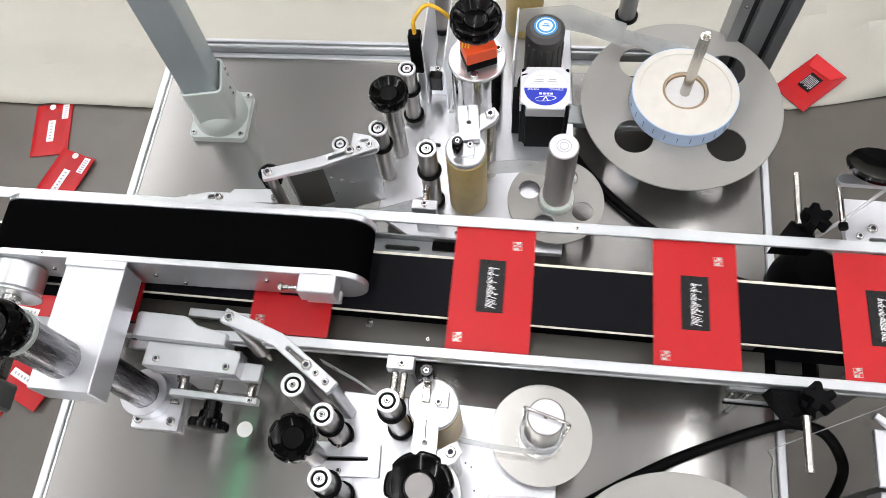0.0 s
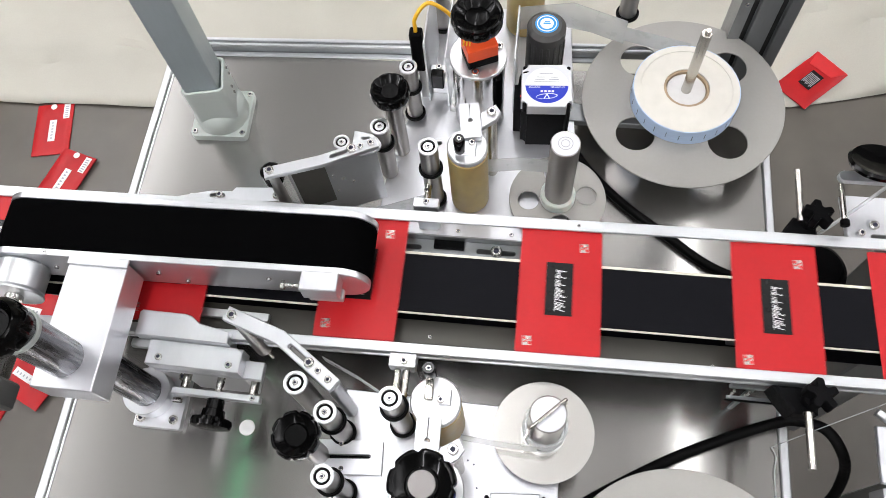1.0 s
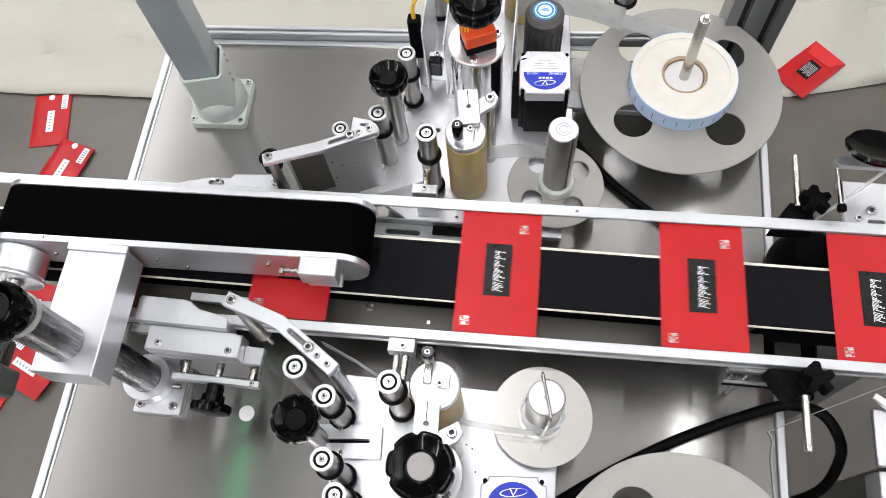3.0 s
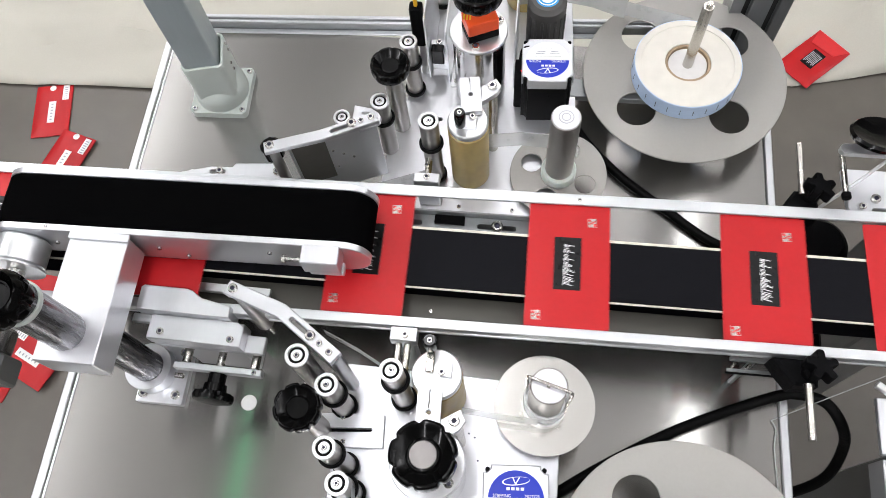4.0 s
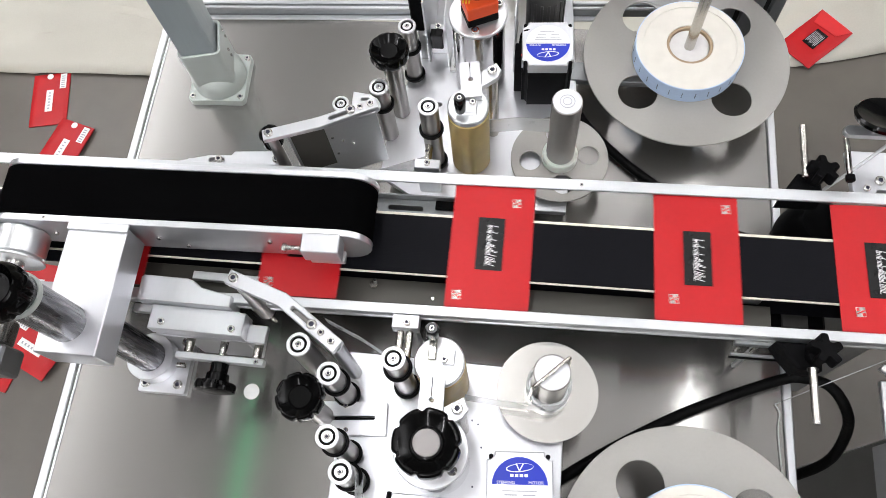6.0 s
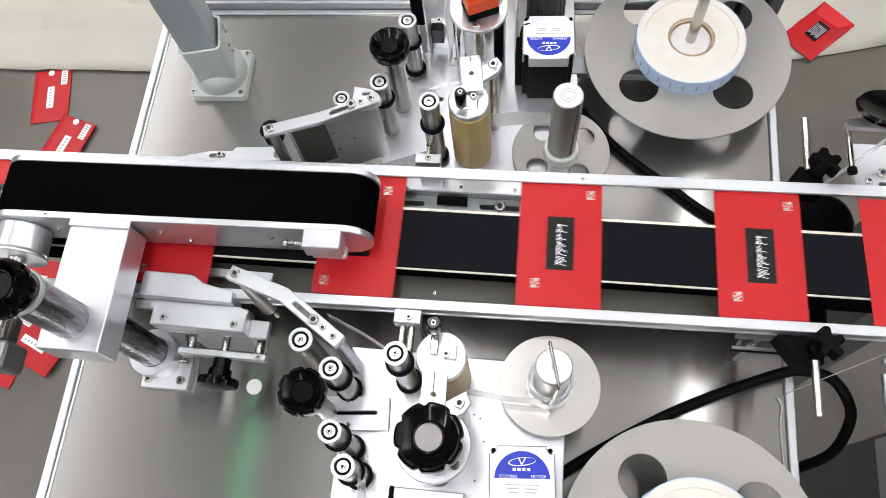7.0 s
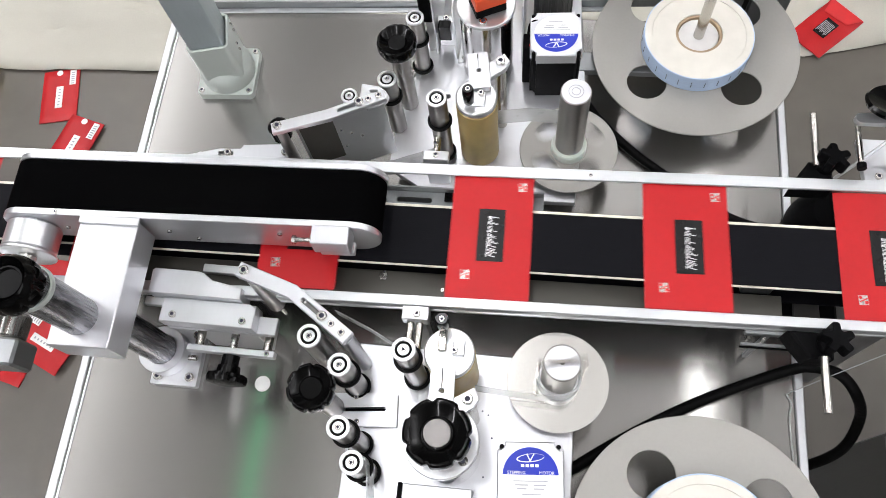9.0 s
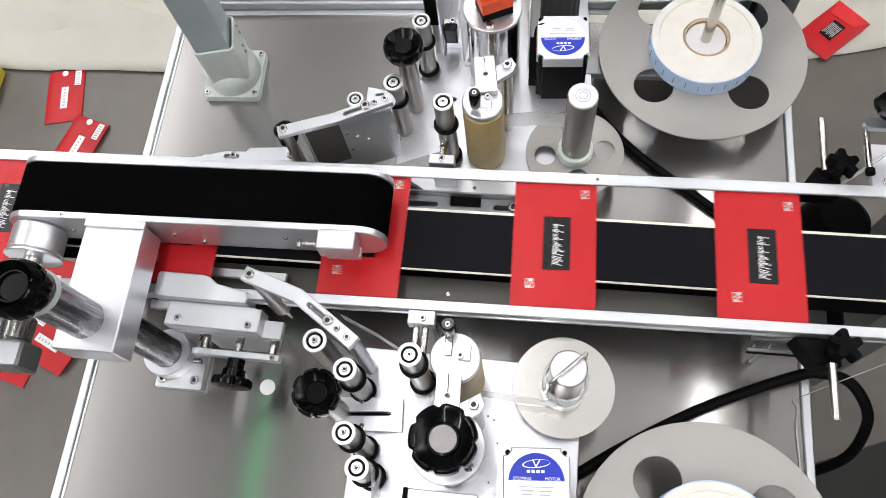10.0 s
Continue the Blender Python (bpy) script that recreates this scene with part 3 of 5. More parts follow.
part("upper_tube", C(-0.017, 0.001, 0.2256, 0.0222, 0.112, seg=40), WORN_POST, stand, "scuffed dark steel tube")
part("arm", B(-0.048, 0.024, -0.034, 0.1195, 0.178, 0.2255, bev=0.0012), ALU_PLATE, stand)
part("arm_shim", B(-0.048, 0.026, 0.1125, 0.1225, 0.2257, 0.2295, bev=0.0006), ALU_PLATE, stand)
part("top_ring", pipe(bmesh.new(), -0.017, 0.001, 0.320, 0.0248, 0.0226, 0.007), GREY_CAST, stand, "pale plastic ring round the post")
bm = bmesh.new()
R = 0.0295
lathe(bm, [(0, 0), (0.018, 0), (0.020, 0.010), (R, 0.014), (R * 1.03, 0.026), (R * 0.93, 0.037), (R * 0.80, 0.041), (R * 0.60, 0.030), (R * 0.56, 0.033),
           (R * 0.50, 0.033), (R * 0.46, 0.030), (0, 0.030)], 64, Matrix.Translation((-0.015, -0.006, 0.332)), lobes=8, depth=0.07, lobe_from=0.025)
part("knob", bm, BLACK_PLASTIC, stand, "large glossy black hand knob")

# ---- guide adjuster beside the press ----
adj = thing("guide_adjuster", -0.24, 0.262, 0.0, "white aluminium slide block with screw, pins and black knob", "adjuster", rz=-1)
bm = bmesh.new()
prism(bm, [(-0.057, 0.005), (0.060, 0.005), (0.059, 0.020), (0.020, 0.027), (0.008, 0.035), (0.000, 0.037), (-0.055, 0.037), (-0.058, 0.034)], 0.128, 0.164, bev=0.001)
part("upper_block", bm, ALU_PLATE, adj)
bm = bmesh.new()
prism(bm, [(-0.041, -0.026), (0.077, -0.026), (0.077, 0.000), (0.068, 0.0047), (-0.041, 0.0047)], 0.131, 0.152, bev=0.001)
part("lower_block", bm, ALU_PLATE, adj)
part("side_stop", B(-0.066, -0.0415, -0.006, 0.0045, 0.140, 0.148, bev=0.0008), ALU, adj)
part("top_plate", B(-0.039, 0.100, -0.0265, -0.004, 0.1205, 0.1305, bev=0.001), ALU_PLATE, adj)
part("carrier", B(-0.030, 0.066, -0.0185, 0.012, 0.092, 0.1203, bev=0.001), ALU, adj)
part("bottom_plate", B(-0.016, 0.097, -0.050, -0.0415, 0.100, 0.112, bev=0.001), ALU_PLATE, adj)
for px in (-0.002, 0.086):
    part("guide_pin", C(px, -0.0414, 0.107, 0.0056, 0.0225, "y", 20), STEEL_ROD, adj)
part("lead_screw", C(0.040, -0.056, 0.102, 0.0050, 0.0370, "y", 16), BOLT_STEEL, adj)
part("stop_bar", B(-0.012, 0.090, 0.049, 0.060, 0.118, 0.126, bev=0.0008), ALU, adj)
part("stop_bar_leg", B(0.030, 0.042, 0.049, 0.060, 0.0, 0.1175, bev=0.0008), ALU, adj)
part("column", B(-0.026, 0.06, -0.016, 0.012, 0.0, 0.0915, bev=0.001), ALU, adj)
bm = bmesh.new()
lathe(bm, [(0, 0), (0.011, 0), (0.011, 0.012), (0.014, 0.013), (0.015, 0.022), (0.0245, 0.024), (0.0262, 0.029), (0.0245, 0.034), (0.016, 0.036), (0, 0.036)], 48,
      Matrix.Translation((0.040, -0.0505, 0.102)) @ Matrix.Rotation(radians(90), 4, "X"), lobes=6, depth=0.12, lobe_from=0.024)
part("knob", bm, BLACK_PLASTIC, adj, "black scalloped adjusting knob")
for bx, by, bz in ((-0.024, -0.017, 0.1522), (0.064, -0.018, 0.1522)):
    bolt(adj, bx, by, bz, 0.0044)
bolt(adj, 0.088, -0.046, 0.1122, 0.003)

# ---- labelling heads ----


def knurled_knob(parent, x, y, z, r, h, lobes=8, label="glossy black hand knob", cap=None, depth=0.10):
    bm = bmesh.new()
    lathe(bm, [(0, 0), (r * 0.42, 0), (r * 0.46, h * 0.25), (r * 0.96, h * 0.34), (r * 1.0, h * 0.5), (r * 1.0, h * 0.82), (r * 0.965, h * 0.95),
               (r * 0.91, h), (r * 0.86, h * 0.99), (r * 0.80, h * 0.93), (r * 0.47, h * 0.72), (r * 0.45, h * 0.77), (r * 0.42, h * 0.79), (0, h * 0.79)],
          112, Matrix.Translation((x, y, z)), lobes=lobes, depth=depth, lobe_from=r * 0.9)
    k = part("knob", bm, BLACK_PLASTIC, parent, label)
    if cap:
        part("knob_cap", C(x, y, z + h * 0.79, r * 0.40, h * 0.06, seg=40), cap, k, "brushed silver centre cap")
    return k


def guide_roller(x, y, z0, z1, r=0.0125, collar=0.55, foot=True):
    """A free-turning roller on a pin: sleeve, bearing ring, screw and rubber collars."""
    t = thing("guide_roller", x, y, z0, "grey metal guide roller with ring cap and black rubber collar", "roller", group="guide rollers")
    h = z1 - z0
    part("sleeve", C(0, 0, 0.0, r, h - 0.0005, seg=36, bev=0.001), ROLLER, t)
    part("ring_cap", pipe(bmesh.new(), 0, 0, h - 0.0004, r * 1.06, r * 0.76, 0.0032, seg=40), ALU, t, "bright ring cap")
    part("bearing", C(0, 0, h - 0.0003, r * 0.73, 0.0012, seg=30), RUBBER, t, "dark bearing seal")
    part("hub", pipe(bmesh.new(), 0, 0, h + 0.0009, r * 0.52, r * 0.26, 0.0014, seg=24), ALU, t)
    bolt(t, 0, 0, h + 0.0009, r * 0.25)
    if collar:
        part("rubber_collar", pipe(bmesh.new(), 0, 0, h * collar, r * 1.30, r * 1.01, 0.006, seg=36, bev=0.002), RUBBER, t, "black rubber collar")
    if foot:
        part("rubber_collar", pipe(bmesh.new(), 0, 0, 0.006, r * 1.30, r * 1.01, 0.006, seg=36, bev=0.002), RUBBER, t, "black rubber collar")
    return t


def knob_post(x, y, z0, z1, r_knob, label, depth=0.10):
    t = thing("knob_post", x, y, z0, label, "post", group="knob posts")
    h = z1 - z0
    part("sleeve", C(0, 0, 0, 0.0125, h - 0.014, seg=36, bev=0.001), ROLLER, t)
    part("ring", C(0, 0, h - 0.0139, 0.0150, 0.006, seg=30), ALU, t)
    knurled_knob(t, 0, 0, h - 0.0079, r_knob, 0.026, 8, depth=depth)
    return t


def rubber_roller(x, y, z0, z1, r, lever_turn, back=0.0):
    t = thing("rubber_roller", x, y, z0, "amber rubber pinch roller with a white lever plate on top", "roller", group="pinch rollers")
    h = z1 - z0
    part("rubber_sleeve", C(0, 0, 0.001, r, h - 0.012, seg=56, bev=0.002), PU_CREAM, t, "amber polyurethane sleeve")
    part("end_cap", C(0, 0, h - 0.0108, r * 0.985, 0.0105, seg=56, bev=0.0015), ALU, t)
    part("base_cap", C(0, 0, -0.0005, r * 0.9, 0.0014, seg=40), ALU, t)
    q = lever_turn
    blk = bmesh.new()
    if back > 0:
        box(blk, 0.004, 0.017, -0.004, 0.014, h, h + 0.006, bev=0.0008, m=pose(0, 0, 0, 0, 0, q))
    else:
        box(blk, -0.012, 0.012, -0.014, 0.004, h, h + 0.006, bev=0.0008, m=pose(0, 0, 0, 0, 0, q))
    part("pivot_block", blk, ALU_PLATE, t)
    hd = bmesh.new()
    lathe(hd, [(0, 0), (0.0055, 0), (0.0068, 0.003), (0.0075, 0.020), (0.0072, 0.028), (0.006, 0.031), (0.0035, 0.031), (0.003, 0.028), (0, 0.028)], 30,
          pose(0, 0, 0, 0, 0, q) @ Matrix.Translation((-0.008, -0.004 + back, h + 0.0062)))
    if back > 0:
        part("handle_tab", B(-0.0125, -0.0035, 0.0, back + 0.004, h + 0.0005, h + 0.006, bev=0.001), STEEL_ROD, t)
    part("handle", hd, BLACK_PLASTIC, t, "small black turning handle")
    bolt(t, *(pose(0, 0, 0, 0, 0, q) @ Vector((0.006, 0.001, h + 0.0062))), 0.004)
    bolt(t, *(pose(0, 0, 0, 0, 0, q) @ Vector((-0.008, -0.004 + back, h + 0.0343))), 0.0034)
    return t


def lever_plate(x, y, z, rz, lug=0.0, label="white slit clamp plate with screw beside the pinch roller"):
    """The slit clamp that ties the pinch roller to the drum's post."""
    t = thing("clamp_plate", x, y, z, label, "bracket", rz=rz, group="clamp plates")
    bm = bmesh.new()
    prism(bm, rounded(-0.013, 0.013, -0.030, 0.022, 0.0015), 0.0, 0.009, [circle(0, -0.004, 0.0032, 16), rounded(-0.0006, 0.0006, 0.0, 0.0205, 0.0005, 2)], bev=0.0006)
    part("arm", bm, ALU_PLATE, t)
    bm = bmesh.new()
    prism(bm, [(0.0135, lug - 0.016), (0.034, lug - 0.004), (0.040, lug + 0.006), (0.034, lug + 0.018), (0.0135, lug + 0.006)], -0.001, 0.008, bev=0.0006)
    part("lug", bm, ALU_PLATE, t)
    bolt(t, 0.028, lug + 0.005, 0.0082, 0.006)
    part("post", C(0.028, lug + 0.005, -z + 0.02, 0.008, z - 0.0215, seg=24), STEEL_ROD, t)
    return t


def stepper_motor(x, y, z0, z1, rz, size=0.078):
    t = thing("stepper_motor", x, y, z0, "black stepper motor with a white and blue rating label", "motor", rz=rz, group="stepper motors")
    h, s = z1 - z0, size / 2
    c = s * 0.24
    octo = [(-s + c, -s), (s - c, -s), (s - c, -s + c * 0.5), (s - c * 0.5, -s + c), (s, -s + c), (s, s - c), (s - c * 0.5, s - c), (s - c, s - c * 0.5), (s - c, s),
            (-s + c, s), (-s + c, s - c * 0.5), (-s + c * 0.5, s - c), (-s, s - c), (-s, -s + c), (-s + c * 0.5, -s + c), (-s + c, -s + c * 0.5)]
    body = bmesh.new()
    prism(body, [(p[0] * 0.97, p[1] * 0.97) for p in octo], 0.0, h - 0.020, bev=0.001)
    part("stator", body, MOTOR_BLACK, t)
    cap = bmesh.new()
    prism(cap, octo, h - 0.0198, h, bev=0.0012)
    lid = part("end_cap", cap, ALU_PLATE, t, "white cast end cap")
    for sx in (-1, 1):
        for sy in (-1, 1):
            part("corner_screw", C(sx * s * 0.86, sy * s * 0.86, h - 0.019, 0.0026, 0.0185, seg=14), MOTOR_BLACK, lid)
    r = s * 0.84
    low = [(r * math.cos(radians(a)), r * math.sin(radians(a))) for a in range(2, 179, 8)]
    bm = bmesh.new()
    prism(bm, low, h + 0.0001, h + 0.0004)
    part("label_half", bm, BLUE_INK, lid, "blue half of the rating label")
    up = [(r * math.cos(radians(a)), r * math.sin(radians(a))) for a in range(181, 360, 8)]
    bm = bmesh.new()
    prism(bm, up, h + 0.0001, h + 0.0004)
    part("label_half", bm, PAPER, lid, "white half of the rating label")
    bm = bmesh.new()
    ell = [(0.50 * r * math.cos(a), 0.62 * r + 0.15 * r * math.sin(a) + 0.05 * r * math.cos(a)) for a in np.linspace(0, 2 * math.pi, 28, endpoint=False)]
    inn = [(0.02 * r + 0.47 * r * math.cos(a), 0.63 * r + 0.125 * r * math.sin(a) + 0.05 * r * math.cos(a)) for a in np.linspace(0, 2 * math.pi, 28, endpoint=False)]
    prism(bm, ell, h + 0.0005, h + 0.0007, [inn])
    for sx, turn in ((-0.06, 24), (0.05, -30)):
        box(bm, -0.022 * r, 0.022 * r, -0.14 * r, 0.16 * r, h + 0.00075, h + 0.0009, bev=0, m=pose(sx * r, 0.62 * r, 0, 0, 0, turn))
    for i in range(4):
        box(bm, (-0.34 + 0.17 * i) * r, (-0.22 + 0.17 * i) * r, 0.30 * r, 0.40 * r, h + 0.0005, h + 0.0007, bev=0)
    part("emblem", bm, WHITE_INK, lid, "white oval emblem")
    words(lid, "STEPPING", r * 0.15, pose(-0.50 * r, 0.10 * r, h + 0.0006), WHITE_INK)
    words(lid, "MOTOR", r * 0.15, pose(0.58 * r, 0.10 * r, h + 0.0006), WHITE_INK)
    bars("print_lines", lid, [(-0.62 * r, 0.6 * r, -0.20 * r, -0.17 * r), (-0.55 * r, -0.1 * r, -0.34 * r, -0.30 * r), (0.1 * r, 0.55 * r, -0.34 * r, -0.30 * r),
                              (-0.5 * r, -0.15 * r, -0.47 * r, -0.43 * r), (0.1 * r, 0.48 * r, -0.47 * r, -0.43 * r), (-0.3 * r, 0.35 * r, -0.66 * r, -0.63 * r)],
         h + 0.0005, GREY_INK)
    return t


def take_up_spool(x, y, z0, z1, r, disc_r, disc_z, holes, label, disc_mat):
    """A winding spool whose origin lies on its axis, so that it turns in place."""
    t = thing("take_up_spool", x, y, disc_z, label, "spool", group="take-up spools")
    bm = bmesh.new()
    hs = [circle(0.60 * disc_r * math.cos(radians(a)), 0.60 * disc_r * math.sin(radians(a)), disc_r * 0.215, 28) for a in holes]
    prism(bm, circle(0, 0, disc_r, 80), 0.0, 0.003, hs, bev=0.0005)
    part("flange", bm, disc_mat, t)
    h = z1 - disc_z
    bm = bmesh.new()
    lathe(bm, [(0, 0.0032), (r * 1.28, 0.0032), (r * 1.28, 0.016), (r * 1.2, 0.018), (r * 1.0, 0.018)], 48)
    part("hub_ring", bm, WHITE_PLASTIC if holes else ALU, t, "milky white hub ring" if holes else "")
    core = bmesh.new()
    # the core carries a narrow key groove along one side
    pts = [(r * math.cos(radians(a)), r * math.sin(radians(a))) for a in range(8, 353, 6)] + [(r * 0.86, -r * 0.1), (r * 0.86, r * 0.1)]
    prism(core, pts, 0.0181, h, bev=0.0008)
    part("core", core, ROLLER, t)
    part("core_cap", C(0, 0, h, r * 0.93, 0.0008, seg=48), ALU_PLATE, t, "pale turned end face")
    h += 0.0009
    if holes:
        for rr in (0.50, 0.30):
            part("groove_ring", pipe(bmesh.new(), 0, 0, h, r * rr, r * (rr - 0.05), 0.0004, seg=32), GREY_INK, t)
    else:
        part("centre_screw", C(0, 0, h, 0.0028, 0.0012, seg=16), BOLT_STEEL, t)
    part("axle", C(0, 0, z0 - disc_z, 0.010, disc_z - z0 - 0.0002, seg=20), STEEL_ROD, t)
    return t, h


def label_reel(x, y, z, r, roll_r, roll_h, shaft_h, holes_turn=45, table_z=0.0, flat=False):
    t = thing("label_reel", x, y, z, "large grey aluminium reel plate with four round openings", "reel", group="label reels")
    bm = bmesh.new()
    hs = [circle(0.63 * r * math.cos(radians(a)), 0.63 * r * math.sin(radians(a)), r * 0.19, 40) for a in (holes_turn + 90 * i for i in range(4))]
    prism(bm, circle(0, 0, r, 120), 0.0, 0.003, hs, bev=0.0005)
    part("plate", bm, ALU_DISC, t)
    part("shaft", C(0, 0, 0.0031, 0.0073, shaft_h, seg=24), STEEL_ROD, t, "bare steel shaft")
    part("shaft_tip", C(0.001, 0, shaft_h + 0.0032, 0.0040, 0.006, seg=16), STEEL_ROD, t)
    part("pivot_block", C(0, 0, -z + table_z, 0.020, z - table_z - 0.0002, seg=32), ALU, t)
    part("support_arm", B(-0.165, 0.0, -0.040, -0.008, -0.020, -0.008, bev=0.001), PROFILE, t)
    bolt(t, -0.088, -0.024, -0.008, 0.005)
    roll = thing("label_roll", x, y, z + 0.003, "roll of white labels on pale blue liner, lying on the reel", "label roll", group="label rolls")
    bm = bmesh.new()
    ri = 0.0325
    lathe(bm, [(ri, 0.0002), (roll_r - 0.001, 0.0002), (roll_r - 0.001, roll_h), (roll_r * 0.86, roll_h + 0.0005), (roll_r * 0.855, roll_h - 0.0006), (ri, roll_h + 0.0004), (ri, 0.0002)], 96)
    part("wound_paper", bm, ROLL_SIDE, roll)
    part("outer_wrap", pipe(bmesh.new(), 0, 0, 0.0002, roll_r + 0.0005, roll_r - 0.0008, roll_h - 0.0005, seg=96), ROLL_RIM, roll, "pale blue liner edge")
    part("card_core", pipe(bmesh.new(), 0, 0, 0.0002, ri - 0.0002, ri - 0.0040, roll_h - 0.001, seg=56), KRAFT, roll, "brown card core")
    part("hub_disc", C(0, 0, 0.0003, ri - 0.0047, roll_h - 0.005, seg=56), HUB_WHITE, roll, "white hub disc")
    bm = bmesh.new()
    for i in range(26):
        a = 2 * math.pi * i / 26
        for k in range(3):
            box(bm, -0.0003, 0.0003, -0.0005, 0.0005, 0.009 + 0.0040 * k, 0.0118 + 0.0040 * k, bev=0, m=Matrix.Rotation(a, 4, "Z") @ Matrix.Translation((roll_r + 0.0006, 0, 0)))
    part("label_marks", bm, INK_AND_SHADE, roll, "small dark print on the label edges")
    return t


def tape(name_pts, z0, z1, label="translucent label liner tape running between rollers"):
    """A strip standing on edge along a line in plan."""
    bm = bmesh.new()
    pts = [Vector((a, b, 0)) for a, b in name_pts]
    th = 0.00035
    left, right = [], []
    for i, p in enumerate(pts):
        d = (pts[min(i + 1, len(pts) - 1)] - pts[max(i - 1, 0)]).normalized()
        n = Vector((-d.y, d.x, 0)) * th
        left.append(p + n)
        right.append(p - n)
    prism(bm, [(v.x, v.y) for v in left] + [(v.x, v.y) for v in reversed(right)], z0, z1)
    return solid("liner_tape", bm, TAPE, label, "tape", group="liner tapes")


def drive_drum(x, y, z0, z1, r, knob_r, knob_z, cap, estop):
    t = thing("drive_drum", x, y, z0, "polished chrome drive drum with a big black knob above", "drum", group="drive drums")
    h = z1 - z0
    part("drum", C(0, 0, 0.0, r * 0.93, h - 0.0065, seg=64, bev=0.001), CHROME, t)
    part("top_plate", C(0, 0, h - 0.0064, r, 0.0064, seg=64, bev=0.001), ALU, t)
    for a in ((28, 268) if estop else (-38, 150)):
        bolt(t, r * 0.78 * math.cos(radians(a)), r * 0.78 * math.sin(radians(a)), h, 0.0055)
    part("spindle", C(0, 0, h, 0.009, knob_z - z1 - 0.0002, seg=24), STEEL_ROD, t)
    knurled_knob(t, 0, 0, knob_z - z0, knob_r, 0.030, 7, "large glossy black scalloped knob", cap, 0.035 if estop else 0.10)
    if estop:
        part("sensor_base", B(-0.020, 0.022, -0.020, 0.012, h + 0.0002, h + 0.013, bev=0.001, m=pose(0, 0, 0, 0, 0, 24)), BLACK_MATT, t, "black lower half of a sensor")
        part("sensor_head", B(-0.020, 0.022, -0.020, 0.012, h + 0.0132, h + 0.035, bev=0.0015, m=pose(0, 0, 0, 0, 0, 24)), ORANGE, t, "orange red sensor housing")
        bars("sensor_pins", t, [(-0.0185 + 0.004 * i, -0.0165 + 0.004 * i, -0.014, -0.004) for i in range(3)], h + 0.0352, YELLOW_CABLE)
    return t


# far head
FZ = 0.050
far = thing("labelling_head", 0.09, 0.66, 0.0, "white aluminium base plate of a labelling head, full of rollers", "machine head", group="labelling heads")
bm = bmesh.new()
prism(bm, [(-0.070, -0.190), (0.128, -0.190), (0.137, -0.02), (0.120, 0.23), (-0.10, 0.23), (-0.104, 0.05), (-0.132, -0.06), (-0.136, -0.150)], FZ - 0.010, FZ,
      [slot(-0.075, -0.028, -0.062, -0.028, 0.003)], bev=0.001)
part("base_plate", bm, ALU_PLATE, far)
for fx, fy in ((-0.06, -0.15), (0.10, -0.15), (0.10, 0.18), (-0.06, 0.18)):
    part("foot", C(fx, fy, 0.0, 0.012, FZ - 0.0102, seg=24), ALU, far)
for fx, fy in ((-0.095, -0.135), (-0.02, -0.17), (0.117, 0.0), (0.055, -0.17)):
    bolt(far, fx, fy, FZ, 0.003)
rubber_roller(0.082, 0.545, FZ, 0.190, 0.0265, 0, -0.008)
rubber_roller(0.138, 0.862, FZ, 0.205, 0.029, 0)
lever_plate(0.0825, 0.581, 0.192, 9)
guide_roller(0.033, 0.536, FZ, 0.196, 0.0125, 0.62)
guide_roller(-0.0135, 0.678, FZ, 0.168, 0.0118, 0.60)
guide_roller(-0.039, 0.578, FZ, 0.170, 0.0122, 0.66, foot=False)
guide_roller(-0.085, 0.549, FZ, 0.172, 0.0105, 0.0, foot=False)
guide_roller(0.010, 0.846, FZ, 0.205, 0.0140, 0.62)
back = guide_roller(0.2905, 0.8415, 0.100, 0.190, 0.0130, 0.72)
part("stem", C(0, 0, -0.100, 0.0045, 0.0998, seg=14), STEEL_ROD, back)
knob_post(-0.027, 0.617, FZ, 0.186, 0.0262, "grey metal post with a glossy black round knob", 0.035)
drive_drum(0.083, 0.688, FZ, 0.190, 0.0390, 0.0335, 0.245, None, True)
stepper_motor(0.178, 0.674, FZ, 0.150, 183, 0.070)
cap = thing("encoder_cap", 0.172, 0.762, FZ, "dark grey round motor cap with a blue ring sticker", "motor")
part("housing", C(0, 0, 0, 0.0275, 0.120, seg=48, bev=0.006), GREY_PLASTIC, cap)
part("sticker", C(0, 0.001, 0.1202, 0.0165, 0.0004, seg=40), SKY_INK, cap, "light blue round sticker")
part("sticker_ring", pipe(bmesh.new(), 0, 0.001, 0.1207, 0.0140, 0.0126, 0.0003), WHITE_INK, cap)
part("sticker_centre", C(0, 0.001, 0.1207, 0.0095, 0.0003, seg=32), PAPER, cap)
bars("print_lines", cap, [(-0.005, 0.005, -0.0005, 0.0018), (-0.003, 0.004, 0.003, 0.0046)], 0.1211, SKY_INK)
for fx in range(7):
    a = radians(-140 + 20 * fx)
    part("rib", B(0.0270, 0.0290, -0.002, 0.002, 0.02, 0.1, bev=0.0005, m=Matrix.Rotation(a, 4, "Z")), GREY_PLASTIC, cap)
far_spool, _ = take_up_spool(0.205, 0.547, 0.0, 0.207, 0.0190, 0.0675, 0.060, (0, 90, 180, 270), "silver take-up spool on a thin flange with round openings", ALU_DISC)
label_reel(0.379, 0.724, 0.060, 0.1465, 0.0755, 0.030, 0.150, 43)

